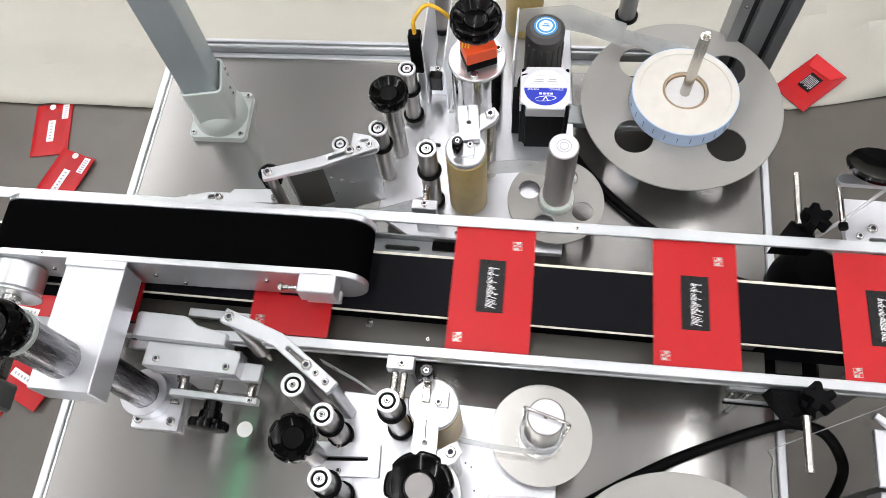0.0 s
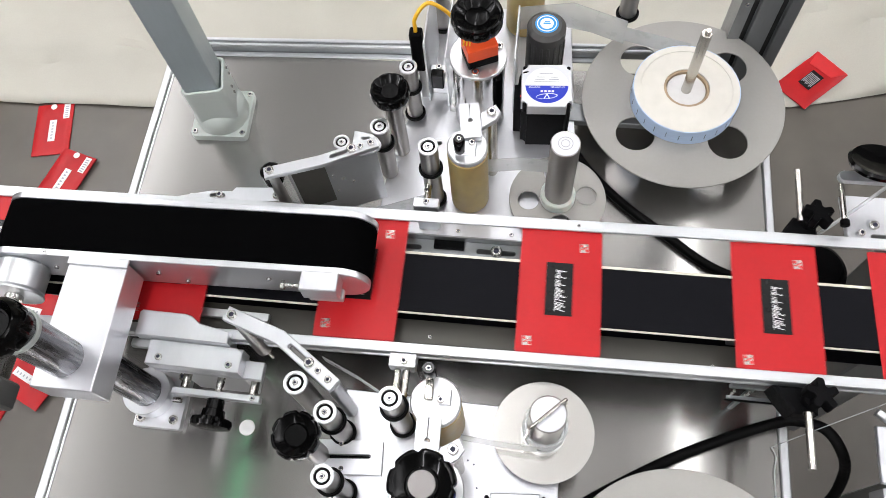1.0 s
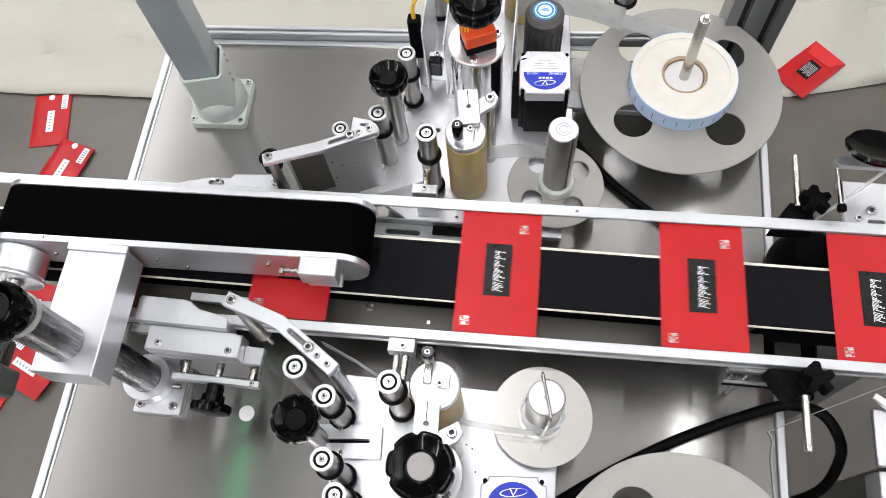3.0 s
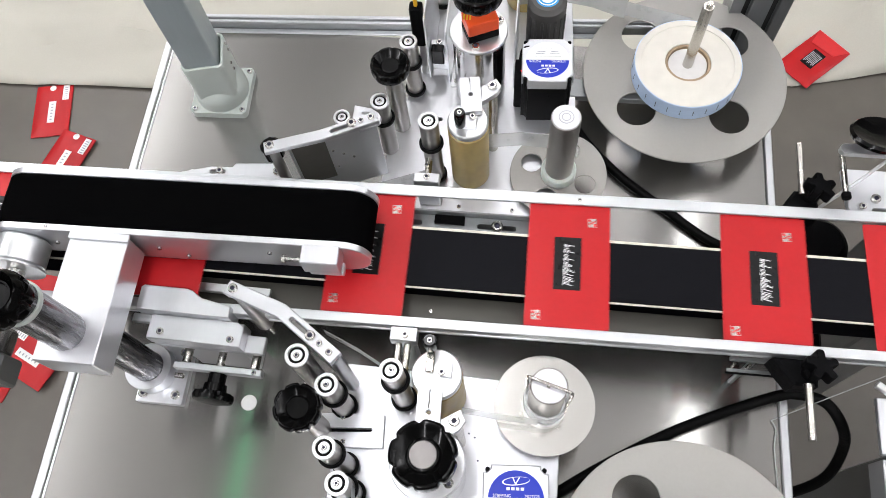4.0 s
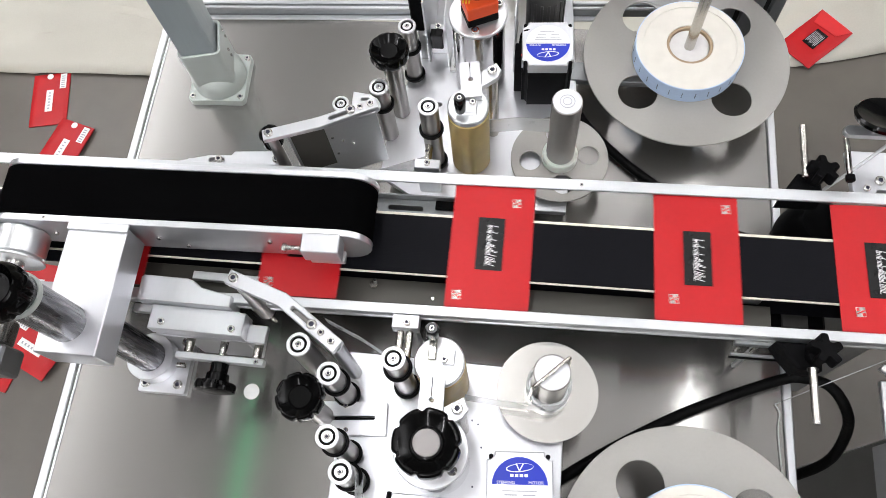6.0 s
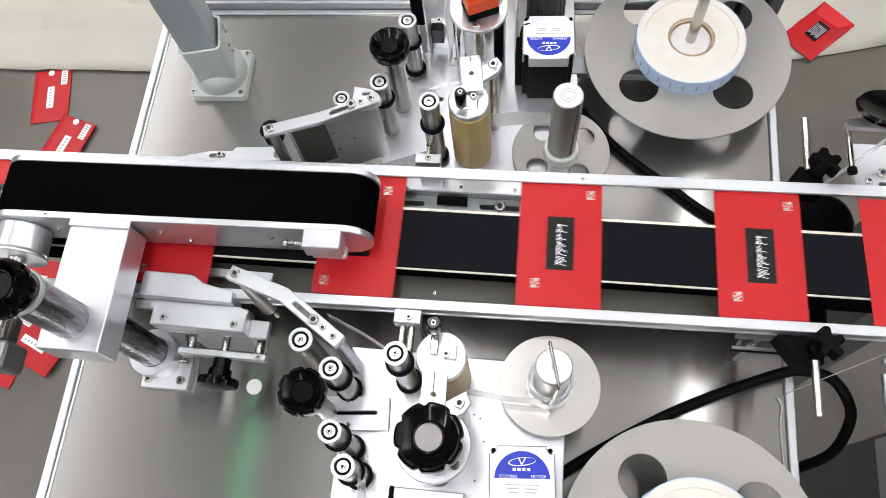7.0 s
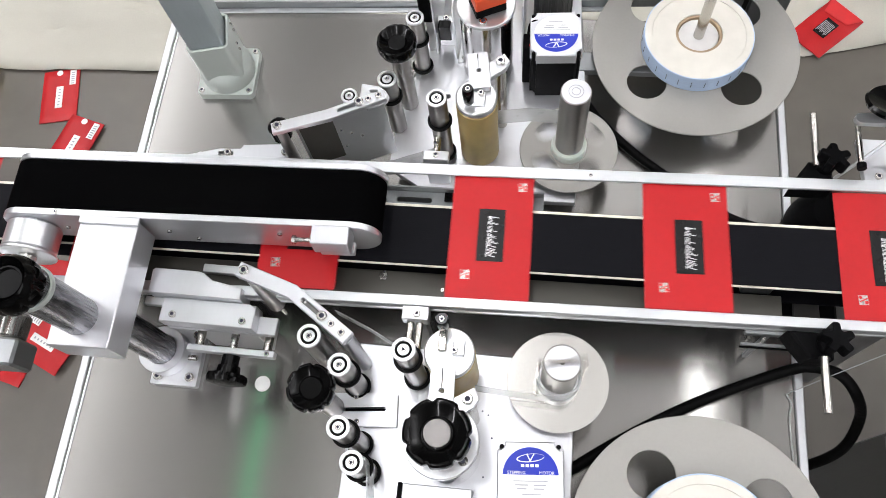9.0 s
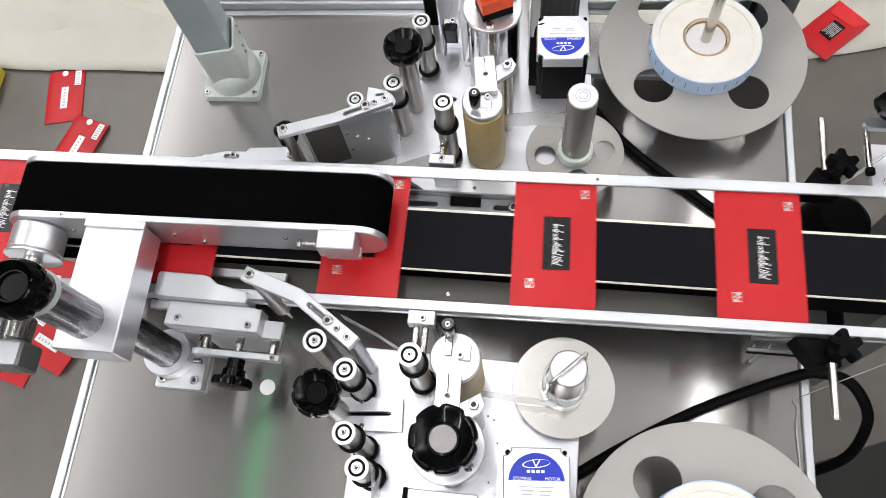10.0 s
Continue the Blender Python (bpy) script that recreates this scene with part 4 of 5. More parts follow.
# sensor fork at the far head
sen = thing("sensor_fork", 0.022, 0.717, FZ, "two upright aluminium plates holding a black label sensor", "sensor")
part("left_plate", B(-0.018, -0.015, -0.012, 0.10, 0.0, 0.135, bev=0.0008), ALU, sen)
part("right_plate", B(0.012, 0.015, -0.020, 0.10, 0.0, 0.118, bev=0.0008), ALU, sen)
part("front_tab", B(0.0155, 0.032, -0.028, -0.004, 0.0, 0.004, bev=0.0008), ALU, sen)
part("gripper", B(-0.0145, 0.0115, 0.004, 0.016, 0.0, 0.055, bev=0.001), ALU, sen)
part("sensor_body", B(-0.012, 0.006, -0.010, 0.0035, 0.030, 0.062, bev=0.0015), BLACK_PLASTIC, sen, "small black photo sensor")
part("upright_sensor", B(-0.036, -0.0185, -0.010, 0.006, 0.07, 0.150, bev=0.002), BLACK_MATT, sen, "tall black sensor body")
part("sensor_bracket", B(-0.030, -0.0185, -0.006, 0.002, 0.0, 0.0695, bev=0.001), ALU, sen)
bolt(sen, 0.024, -0.020, 0.0042, 0.004)
bolt(sen, -0.002, 0.010, 0.0552, 0.0045)
tube_pts = curve_points([(-0.027, -0.003, 0.150), (-0.026, 0.002, 0.172), (-0.010, 0.016, 0.185), (0.012, 0.014, 0.176), (0.030, 0.022, 0.14), (0.034, 0.06, 0.09)], 8)
part("cable", tube(bmesh.new(), tube_pts, 0.0028), YELLOW_CABLE, sen, "bright yellow sensor cable")
fin = thing("cover_fin", 0.132, 0.705, FZ, "thin upright aluminium guard plate behind the drum", "guard")
part("plate", B(-0.0012, 0.0012, -0.012, 0.08, 0.0, 0.130, bev=0.0004), ALU, fin)
led = thing("small_sensor", 0.140, 0.668, FZ, "small black sensor with a red indicator light", "sensor")
part("body", B(-0.006, 0.008, -0.008, 0.016, 0.0, 0.085, bev=0.0012), BLACK_MATT, led)
part("indicator", C(0.004, -0.004, 0.085, 0.0013, 0.001, seg=12), RED_LED, led)
part("cable", tube(bmesh.new(), curve_points([(0.0, 0.014, 0.083), (0.004, 0.024, 0.098), (0.022, 0.030, 0.096)], 8), 0.002), RUBBER, led)


def peel_arm(name, pts, z, thick, label, width=0.0075):
    """A bent bar in plan with a slotted end; returns the thing."""
    t = thing(name, 0, 0, 0, label, "arm", group="peeling arms")
    (x0, y0), (x1, y1), (x2, y2) = pts
    u = Vector((x1 - x0, y1 - y0)).normalized()
    v = Vector((x2 - x1, y2 - y1)).normalized()
    mid = (u + v).normalized()
    k = width / mid.dot(u)
    a0, a1 = Vector((x0, y0)) - u * width * 1.1, Vector((x2, y2)) + v * width * 1.1
    side = lambda d, w: Vector((-d.y, d.x)) * w
    b = [a0 - side(u, width), Vector((x1, y1)) - side(mid, k), a1 - side(v, width), a1 + side(v, width), Vector((x1, y1)) + side(mid, k), a0 + side(u, width)]
    bm = bmesh.new()
    sx0, sy0 = x1 + 0.22 * (x2 - x1), y1 + 0.22 * (y2 - y1)
    sx1, sy1 = x1 + 0.62 * (x2 - x1), y1 + 0.62 * (y2 - y1)
    prism(bm, b, z - thick, z, [slot(sx0, sy0, sx1, sy1, 0.0027, 6)], bev=0.0008)
    part("bar", bm, ALU_PLATE, t)
    bolt(t, x0, y0, z, 0.0055)
    bolt(t, sx1, sy1, z + 0.0002, 0.0058)
    if abs(x2 - x1) > 0.05:
        bolt(t, x1 + 0.80 * (x2 - x1), y1 + 0.80 * (y2 - y1), z + 0.0002, 0.0036)
        bolt(t, x2, y2, z + 0.0002, 0.0040)
    return t


arm = peel_arm("peel_arm", ((-0.162, 0.484), (-0.101, 0.505), (-0.040, 0.534)), 0.200, 0.008, "bent white aluminium peeling arm over a hanging steel plate")
bm = bmesh.new()
d = Vector((0.123, 0.052, 0)).normalized()
ang = math.degrees(math.atan2(d.y, d.x))
box(bm, 0.018, 0.136, -0.0015, 0.0015, FZ + 0.0002, 0.1915, bev=0.0005, m=pose(-0.162, 0.485, 0, 0, 0, ang))
part("peel_plate", bm, ALU, arm, "hanging brushed steel plate")
part("peel_window", box(bmesh.new(), 0.022, 0.066, -0.0024, -0.0016, 0.085, 0.188, bev=0.0004, m=pose(-0.162, 0.485, 0, 0, 0, ang)), DARK_PAN, arm, "dark smoked window on the plate")
part("peel_roller", C(-0.162, 0.485, 0.06, 0.008, 0.1318, seg=28), ROLLER, arm)
part("roller_collar", C(-0.166, 0.491, 0.165, 0.0135, 0.026, seg=30, bev=0.003), BLACK_PLASTIC, arm, "black end collar")
for k in range(4):
    b_ = bolt(arm, 0, 0, 0, 0.0018)
    b_.matrix_local = pose(-0.162, 0.485, 0, 0, 0, ang) @ pose(0.072 + 0.012 * (k % 3), -0.0016, 0.150 - 0.014 * k, 90, 0, 0)
bm = bmesh.new()
prism(bm, [(-0.066, 0.557), (-0.044, 0.554), (-0.034, 0.548), (-0.029, 0.541), (-0.030, 0.534), (-0.036, 0.527), (-0.054, 0.520), (-0.066, 0.534)], 0.1845, 0.1915, [slot(-0.053, 0.546, -0.046, 0.547, 0.002, 6)], bev=0.0008)
part("end_plate", bm, ALU_PLATE, arm)
fb = thing("slotted_bar", -0.247, 0.497, 0.0, "flat white aluminium bar with slot beside the conveyor", "bar", rz=4)
bm = bmesh.new()
prism(bm, [(-0.085, -0.010), (0.075, -0.010), (0.075, 0.012), (0.005, 0.012), (0.0, 0.006), (-0.03, 0.007), (-0.085, -0.004)], 0.092, 0.100, [slot(-0.028, -0.001, -0.012, -0.001, 0.003)], bev=0.0008)
part("bar", bm, ALU_PLATE, fb)
bolt(fb, -0.016, -0.001, 0.1002, 0.005)
bolt(fb, 0.066, -0.002, 0.1002, 0.006)
for sx in (-0.06, 0.05):
    part("standoff", C(sx, 0.0, 0.0, 0.007, 0.0918, seg=20), ALU, fb)
tape([(-0.11, 0.478), (-0.03, 0.498), (0.03, 0.522)], 0.058, 0.098)
tape([(0.100, 0.565), (0.15, 0.5725), (0.203, 0.5705)], 0.09, 0.124)
tape([(0.13, 0.825), (0.21, 0.838), (0.289, 0.808)], 0.08, 0.130)
tape([(0.12, 0.86), (0.25, 0.835), (0.385, 0.799)], 0.068, 0.098)

rc = thing("rod_clamp", 0.030, 0.4945, 0.0, "small white clamp block with a steel rod and screw", "clamp", group="rod clamps")
part("block", B(-0.017, 0.017, -0.008, 0.006, 0.110, 0.126, bev=0.001), ALU_PLATE, rc)
part("rod", C(0.0, 0.0062, 0.119, 0.0045, 0.030, "y", 16), STEEL_ROD, rc)
part("leg", B(-0.015, 0.015, -0.006, 0.004, 0.0502, 0.1098, bev=0.001), ALU, rc)
bolt(rc, 0.0, -0.001, 0.1262, 0.004)
bolt(rc, -0.002, 0.018, 0.1235, 0.003)

# near head
NZ = 0.085
near = thing("labelling_head", 0.09, 0.11, 0.0, "white aluminium base plate of a labelling head, full of rollers", "machine head", group="labelling heads")
bm = bmesh.new()
prism(bm, [(-0.137, -0.20), (0.135, -0.20), (0.135, 0.045), (0.130, 0.129), (-0.020, 0.132), (-0.134, 0.134)], NZ - 0.010, NZ, bev=0.001)
part("base_plate", bm, ALU_PLATE, near)
for fx, fy in ((-0.10, -0.14), (0.10, -0.14), (0.10, 0.10), (-0.10, 0.10)):
    part("foot", C(fx, fy, 0.0, 0.014, NZ - 0.0102, seg=24), ALU, near)
# flat dark discs draw the shade inside small tapped holes
for i in range(14):
    fx, fy = random.uniform(-0.05, 0.125), random.uniform(-0.03, 0.12)
    part("tapped_hole", C(fx, fy, NZ + 0.0001, 0.0012, 0.0002, seg=10), INK_AND_SHADE, near)
guide_roller(-0.069, 0.211, 0.0, 0.233, 0.0125, 0.0, foot=False)
guide_roller(-0.038, 0.188, NZ, 0.207, 0.0125, 0.62)
guide_roller(-0.0255, 0.119, NZ, 0.223, 0.0120, 0.68)
guide_roller(-0.013, 0.088, NZ, 0.192, 0.0125, 0.55)
guide_roller(0.034, 0.205, NZ, 0.229, 0.0125, 0.70)
rubber_roller(0.080, 0.213, NZ, 0.200, 0.0285, 0, 0.031)
lever_plate(0.077, 0.172, 0.205, 2, -0.017)
drive_drum(0.080, 0.119, NZ, 0.195, 0.0405, 0.0355, 0.222, KNOB_CAP, False)
knob_post(-0.063, 0.159, NZ, 0.205, 0.0265, "grey metal post with a glossy black round knob")
stepper_motor(0.1765, 0.0955, NZ, 0.150, 4, 0.0725)
near_spool, near_h = take_up_spool(0.203, 0.211, 0.0, 0.200, 0.0205, 0.0605, 0.100, (), "silver take-up spool with bent wire clip on a mirror disc", ACRYLIC)
wire = bmesh.new()
rw = 0.0245
wpts = curve_points([(-rw, 0.006, 0.024), (-rw, 0.004, 0.06), (-rw, 0.002, near_h + 0.001), (-rw + 0.006, 0.001, near_h + 0.006), (0, 0.0, near_h + 0.0065),
                     (rw - 0.004, -0.001, near_h + 0.006), (rw + 0.002, -0.002, near_h - 0.001), (rw, -0.004, 0.06), (rw, -0.006, 0.024)], 7)
tube(wire, wpts, 0.0019, 10)
part("wire_clip", wire, STEEL_ROD, near_spool, "bent steel wire clip")
hexa = [(0.0262 * math.cos(radians(a)), 0.0262 * math.sin(radians(a))) for a in range(0, 360, 24)]
bm = bmesh.new()
prism(bm, hexa, 0.0182, 0.046, [[(p[0] * 0.9, p[1] * 0.9) for p in hexa]])
part("wound_liner", bm, TAPE, near_spool, "few turns of wound liner tape")
tape([(0.108, 0.190), (0.15, 0.1865), (0.196, 0.1850)], 0.112, 0.146)
tape([(-0.052, 0.250), (-0.01, 0.232), (0.024, 0.214)], 0.188, 0.206)
tape([(-0.001, 0.090), (0.004, 0.05), (0.012, 0.0)], 0.12, 0.17)
label_reel(0.366, 0.040, 0.100, 0.1440, 0.0755, 0.036, 0.03, 36)
slp = thing("slotted_plate", -0.022, 0.160, NZ, "white slotted mounting plate under the knob post", "plate", rz=4)
bm = bmesh.new()
prism(bm, rounded(-0.045, 0.036, -0.020, 0.020, 0.0015), 0.0, 0.0118, [slot(-0.030, 0.0, 0.020, 0.001, 0.0025)], bev=0.001)
part("plate", bm, ALU_PLATE, slp)
part("t_nut_bar", B(-0.032, 0.022, -0.0022, 0.0026, 0.0002, 0.004, bev=0.0005), MOTOR_BLACK, slp, "black nut bar in the slot")
bolt(slp, -0.014, 0.015, 0.0122, 0.003)
bolt(slp, -0.012, -0.014, 0.0122, 0.003)
arm2 = peel_arm("peel_arm", ((-0.157, 0.282), (-0.098, 0.262), (-0.036, 0.219)), 0.227, 0.009, "bent white aluminium peeling arm over a hanging steel plate", 0.0085)
d2 = Vector((0.062, -0.043, 0))
a2 = math.degrees(math.atan2(d2.y, d2.x))
part("peel_plate", box(bmesh.new(), 0.004, 0.066, -0.003, 0.003, NZ + 0.001, 0.2175, bev=0.0006, m=pose(-0.098, 0.262, 0, 0, 0, a2)), STEEL_SHEET, arm2, "upright brushed steel plate")
part("end_block", C(-0.034, 0.218, NZ, 0.0085, 0.131, seg=24), ALU_PLATE, arm2)
bm = bmesh.new()
lathe(bm, [(0, 0), (0.006, 0), (0.011, 0.01), (0.0085, 0.11), (0, 0.11)], 28, Matrix.Translation((-0.150, 0.279, 0.107)))
part("peel_roller", bm, ROLLER, arm2)
part("pin", C(-0.150, 0.279, 0.075, 0.003, 0.032, seg=14), STEEL_ROD, arm2)
rc2 = thing("rod_clamp", 0.0315, 0.2675, 0.0, "small white clamp block with two steel rods", "clamp", group="rod clamps")
part("block", B(-0.016, 0.016, -0.008, 0.009, 0.138, 0.157, bev=0.001), ALU_PLATE, rc2)
bolt(rc2, 0.002, -0.001, 0.1572, 0.0042)
for sx in (-0.006, 0.005):
    part("rod", C(sx, -0.046, 0.145, 0.0042, 0.0378, "y", 16), STEEL_ROD, rc2)
part("leg", B(-0.010, 0.010, -0.004, 0.008, 0.0, 0.1378, bev=0.001), ALU, rc2)
pm = thing("sensor_mount", 0.078, 0.068, NZ, "low white aluminium mount with black cover below the drum", "mount")
part("block", B(-0.045, 0.035, -0.05, 0.010, 0.0, 0.030, bev=0.001), ALU_PLATE, pm)
part("cover", B(-0.0505, -0.0455, -0.05, 0.011, 0.0, 0.030, bev=0.001), BLACK_MATT, pm, "black side cover")
bolt(pm, -0.025, -0.008, 0.0302, 0.004)
bolt(pm, 0.022, -0.010, 0.0302, 0.0035)

# ---- guide clamps at the far end of the conveyor ----


def star_knob_clamp(x, y, z, sgn, label):
    """A black plastic clamp with a five-arm star knob and a steel cross rod."""
    t = thing("star_knob_clamp", x, y, 0.0, label, "clamp", group="star knob clamps")
    pts = []
    n = 80
    star = lambda a: 0.76 + 0.24 * math.tanh(2.2 * math.cos(5 * a) + 0.2)
    for i in range(n):
        a = 2 * math.pi * i / n
        pts.append((0.0190 * star(a) * math.cos(a), 0.0190 * star(a) * math.sin(a)))
    bm = bmesh.new()
    prism(bm, pts, -0.0075, 0.0075, bev=0.002, m=Matrix.Translation((-0.001, 0.006, z + 0.012)) @ Euler((radians(-8), radians(12), 0.35)).to_matrix().to_4x4())
    part("star_knob", bm, BLACK_MATT, t, "five-armed black star knob")
    bm = bmesh.new()
    ya, yb = (-0.0232, 0.010) if sgn > 0 else (-0.012, 0.0186)
    prism(bm, [(-0.046, ya if sgn > 0 else yb), (-0.036, (ya + yb) / 2), (-0.024, yb if sgn > 0 else ya), (0.002, yb if sgn > 0 else ya), (0.004, ya if sgn > 0 else yb)],
          z - 0.042, z - 0.004, bev=0.003)
    part("clamp_body", bm, BLACK_MATT, t)
    part("clamp_boss", C(-0.006, 0.003, z - 0.006, 0.011, 0.014, seg=24), BLACK_MATT, t)
    # a dark plug draws the shade inside the bore
    part("bore_shade", C(-0.010, -0.0145 if sgn < 0 else 0.0125, z - 0.002, 0.006, 0.004, "y", 20), GAP_SHADE, t)
    y0, rod = (-0.002, 0.073) if sgn > 0 else (-0.075, 0.063)
    part("cross_rod", C(-0.019 if sgn > 0 else -0.013, y0, z + 0.006, 0.0044, rod, "y", 24), STEEL_ROD, t, "bright steel cross rod")
    return t


star_knob_clamp(0.519, 0.490, 0.150, 1, "black plastic rod clamp with star knob behind the conveyor")
star_knob_clamp(0.502, 0.262, 0.155, -1, "black plastic rod clamp with star knob before the conveyor")

blk = thing("black_stop_cone", 0.556, 0.474, 0.0, "black rounded casting below the conveyor belt", "casting")
bm = bmesh.new()
lathe(bm, [(0, 0), (0.050, 0), (0.050, 0.012), (0.040, 0.045), (0.028, 0.06), (0, 0.062)], 40)
part("casting", bm, BLACK_MATT, blk)
# black box added to keep the gap below the belt in shade
blk2 = thing("black_gap_fill_box", 0.512, 0.345, 0.0, "matt black box added to fill the dark gap below the conveyor", "motor")
part("box", B(-0.035, 0.035, -0.030, 0.045, 0.0, 0.060, bev=0.004), MOTOR_BLACK, blk2)
part("lid", B(-0.02, 0.012, -0.02, 0.035, 0.0605, 0.064, bev=0.001), GREY_PLASTIC, blk2)

clip = thing("acrylic_clip", 0.448, 0.280, 0.0, "small silver sensor clip hanging under the rail", "clip")
part("plate", B(-0.030, 0.032, -0.0062, -0.002, 0.095, 0.0975, bev=0.0005), PROFILE, clip)
for sx in (-0.024, -0.006, 0.024):
    part("post", C(sx, 0.0, 0.0977, 0.0022, 0.014, seg=12), STEEL_ROD, clip)
part("edge", B(-0.032, 0.034, -0.009, -0.0065, 0.0955, 0.0975, bev=0.0005), BLACK_MATT, clip)
part("bracket", B(-0.028, 0.030, 0.0045, 0.010, 0.103, 0.1115, bev=0.001), PROFILE, clip)
part("leg", B(-0.003, 0.003, 0.0045, 0.0095, 0.0, 0.1028, bev=0.0008), PROFILE, clip)

# ---- next machine, seen in part ----
nx = thing("side_labeller", 0.0, 0.0, 0.0, "part of a second labeller with white side plate and dark disc", "machine head")
bm = bmesh.new()
prism(bm, [(0.566, 0.482), (0.575, 0.474), (0.80, 0.474), (0.80, 0.545), (0.562, 0.545)], 0.118, 0.128, [slot(0.597, 0.488, 0.612, 0.488, 0.003)], bev=0.001)
part("side_plate", bm, ALU_PLATE, nx)
bm = bmesh.new()
prism(bm, slot(0.541, 0.535, 0.64, 0.535, 0.0068), 0.186, 0.194, bev=0.001)
part("top_arm", bm, ALU_PLATE, nx)
part("pin", C(0.543, 0.484, 0.176, 0.0034, 0.052, "y", 20), STEEL_ROD, nx)
part("pin_foot", C(0.543, 0.476, 0.176, 0.0055, 0.0078, "y", 20), BLACK_MATT, nx)
bm = bmesh.new()
lathe(bm, [(0, 0.205), (0.012, 0.205), (0.034, 0.214), (0.036, 0.219), (0.033, 0.222), (0.012, 0.216), (0, 0.216)], 48, Matrix.Translation((0.572, 0.540, 0.216)) @ Matrix.Rotation(radians(-24), 4, "X") @ Matrix.Translation((0, 0, -0.216)))
part("disc_knob", bm, BLACK_PLASTIC, nx, "dark glossy dished disc")
part("disc_stem", C(0.572, 0.540, 0.1945, 0.006, 0.0108, seg=16), STEEL_ROD, nx)
bolt(nx, 0.598, 0.503, 0.1282, 0.006)
bolt(nx, 0.582, 0.492, 0.1282, 0.0045)
part("frame", B(0.72, 0.80, 0.44, 0.60, FLOOR_Z, 0.1178, bev=0.004), PROFILE, nx)
bm = bmesh.new()
tube(bm, curve_points([(0.525, 0.483, 0.128), (0.56, 0.505, 0.16), (0.60, 0.535, 0.183)], 6), 0.0022, 8)
part("strap", bm, TAPE, nx)
nf = thing("side_guard", 0.0, 0.0, 0.0, "white side plate of a second labeller before the conveyor", "machine head")
part("plate", B(0.584, 0.80, 0.190, 0.255, 0.10, 0.108, bev=0.001), ALU_PLATE, nf)
part("lower_box", B(0.592, 0.80, 0.10, 0.188, 0.05, 0.09, bev=0.001), ALU_PLATE, nf)
part("frame", B(0.74, 0.80, 0.10, 0.255, FLOOR_Z, 0.0498, bev=0.004), PROFILE, nf)
part("web", B(0.74, 0.79, 0.195, 0.250, 0.05, 0.0998, bev=0.002), PROFILE, nf)
part("link_arm", B(-0.012, 0.06, -0.004, 0.004, 0.112, 0.120, bev=0.001, m=pose(0.592, 0.262, 0, 0, 0, -35)), ALU, nf)

# ---- cables ----
def hose(pts, r, label):
    bm = bmesh.new()
    tube(bm, curve_points(pts, 26), r, 12, ribs=0.03)
    t = thing("corrugated_hose", 0, 0, 0, label, "hose", group="black hoses")
    part("ribbed_tube", bm, RUBBER, t)
    (x0, y0, z0), (x1, y1, _) = pts[0], pts[1]
    a = math.degrees(math.atan2(y1 - y0, x1 - x0))
    part("end_fitting", box(bmesh.new(), -0.022, 0.002, -r * 1.25, r * 1.25, -r, r * 1.3, bev=0.002, m=pose(x0, y0, z0, 0, 0, a)), BLACK_MATT, t)
    return t


hose([(0.205, 0.70, 0.010), (0.245, 0.636, 0.008), (0.297, 0.580, 0.008), (0.362, 0.530, 0.008), (0.420, 0.488, 0.008), (0.47, 0.467, 0.010), (0.545, 0.447, 0.02)], 0.0066,
     "black corrugated hose lying on the table behind the conveyor")
hose([(0.18, 0.085, 0.012), (0.27, 0.150, 0.012), (0.360, 0.205, 0.012), (0.431, 0.240, 0.012), (0.50, 0.268, 0.018), (0.526, 0.272, 0.023), (0.558, 0.264, 0.026), (0.580, 0.240, 0.015),
      (0.598, 0.221, -0.03), (0.593, 0.190, -0.08), (0.566, 0.172, -0.13), (0.520, 0.158, -0.19), (0.47, 0.15, -0.30), (0.46, 0.14, FLOOR_Z + 0.02)], 0.0072, "thick black corrugated hose looping off the table edge")
bm = bmesh.new()
tube(bm, curve_points([(0.498, 0.240, 0.004), (0.55, 0.262, 0.06), (0.64, 0.300, 0.146)], 10), 0.0006, 6)
tube(bm, curve_points([(0.498, 0.240, 0.003), (0.503, 0.228, 0.003), (0.500, 0.205, 0.003), (0.502, 0.15, 0.003)], 10), 0.0009, 6)
solid("loose_string", bm, TAPE, "thin pale string hanging over the table edge", "string")

# ---- drive at the table's other end ----
dm = thing("drive_motor", -0.560, 0.225, FLOOR_Z, "grey gear motor hung from the conveyor rail", "motor")
part("gearbox", B(-0.190, -0.022, -0.024, 0.018, 0.672, 0.728, bev=0.004), PROFILE, dm)
part("housing", C(-0.052, 0.0182, 0.705, 0.024, 0.040, "y", 36, 0.004), STEEL_SHEET, dm)
part("shelf", B(-0.120, -0.080, 0.0184, 0.068, 0.672, 0.680, bev=0.001), PROFILE, dm)
part("hanger", B(-0.120, -0.080, 0.056, 0.068, 0.6802, 0.8755, bev=0.001), PROFILE, dm)
part("switch_block", B(0.025, 0.055, 0.07, 0.088, 0.70, 0.775, bev=0.002), ALU, dm)
part("switch_arm", B(-0.05, 0.050, 0.0590, 0.0695, 0.70, 0.712, bev=0.002), ALU, dm)

# ---- red envelopes ----
EW, EL, ET = 0.100, 0.167, 0.0022


def bend(x, y):
    """How far the soft card sinks below its flat middle, where the label lies."""
    side = max(0.0, -x - 0.018) * 0.034 + max(0.0, x - 0.020) * 0.020
    end = max(0.0, abs(y) - 0.040) ** 2 * 0.25
    return side + end + 0.00012 * (1 + noise.noise(Vector((x * 40, y * 30, 2.0)))) * min(1, max(0, math.hypot(x, y * 0.5) - 0.02) / 0.01)


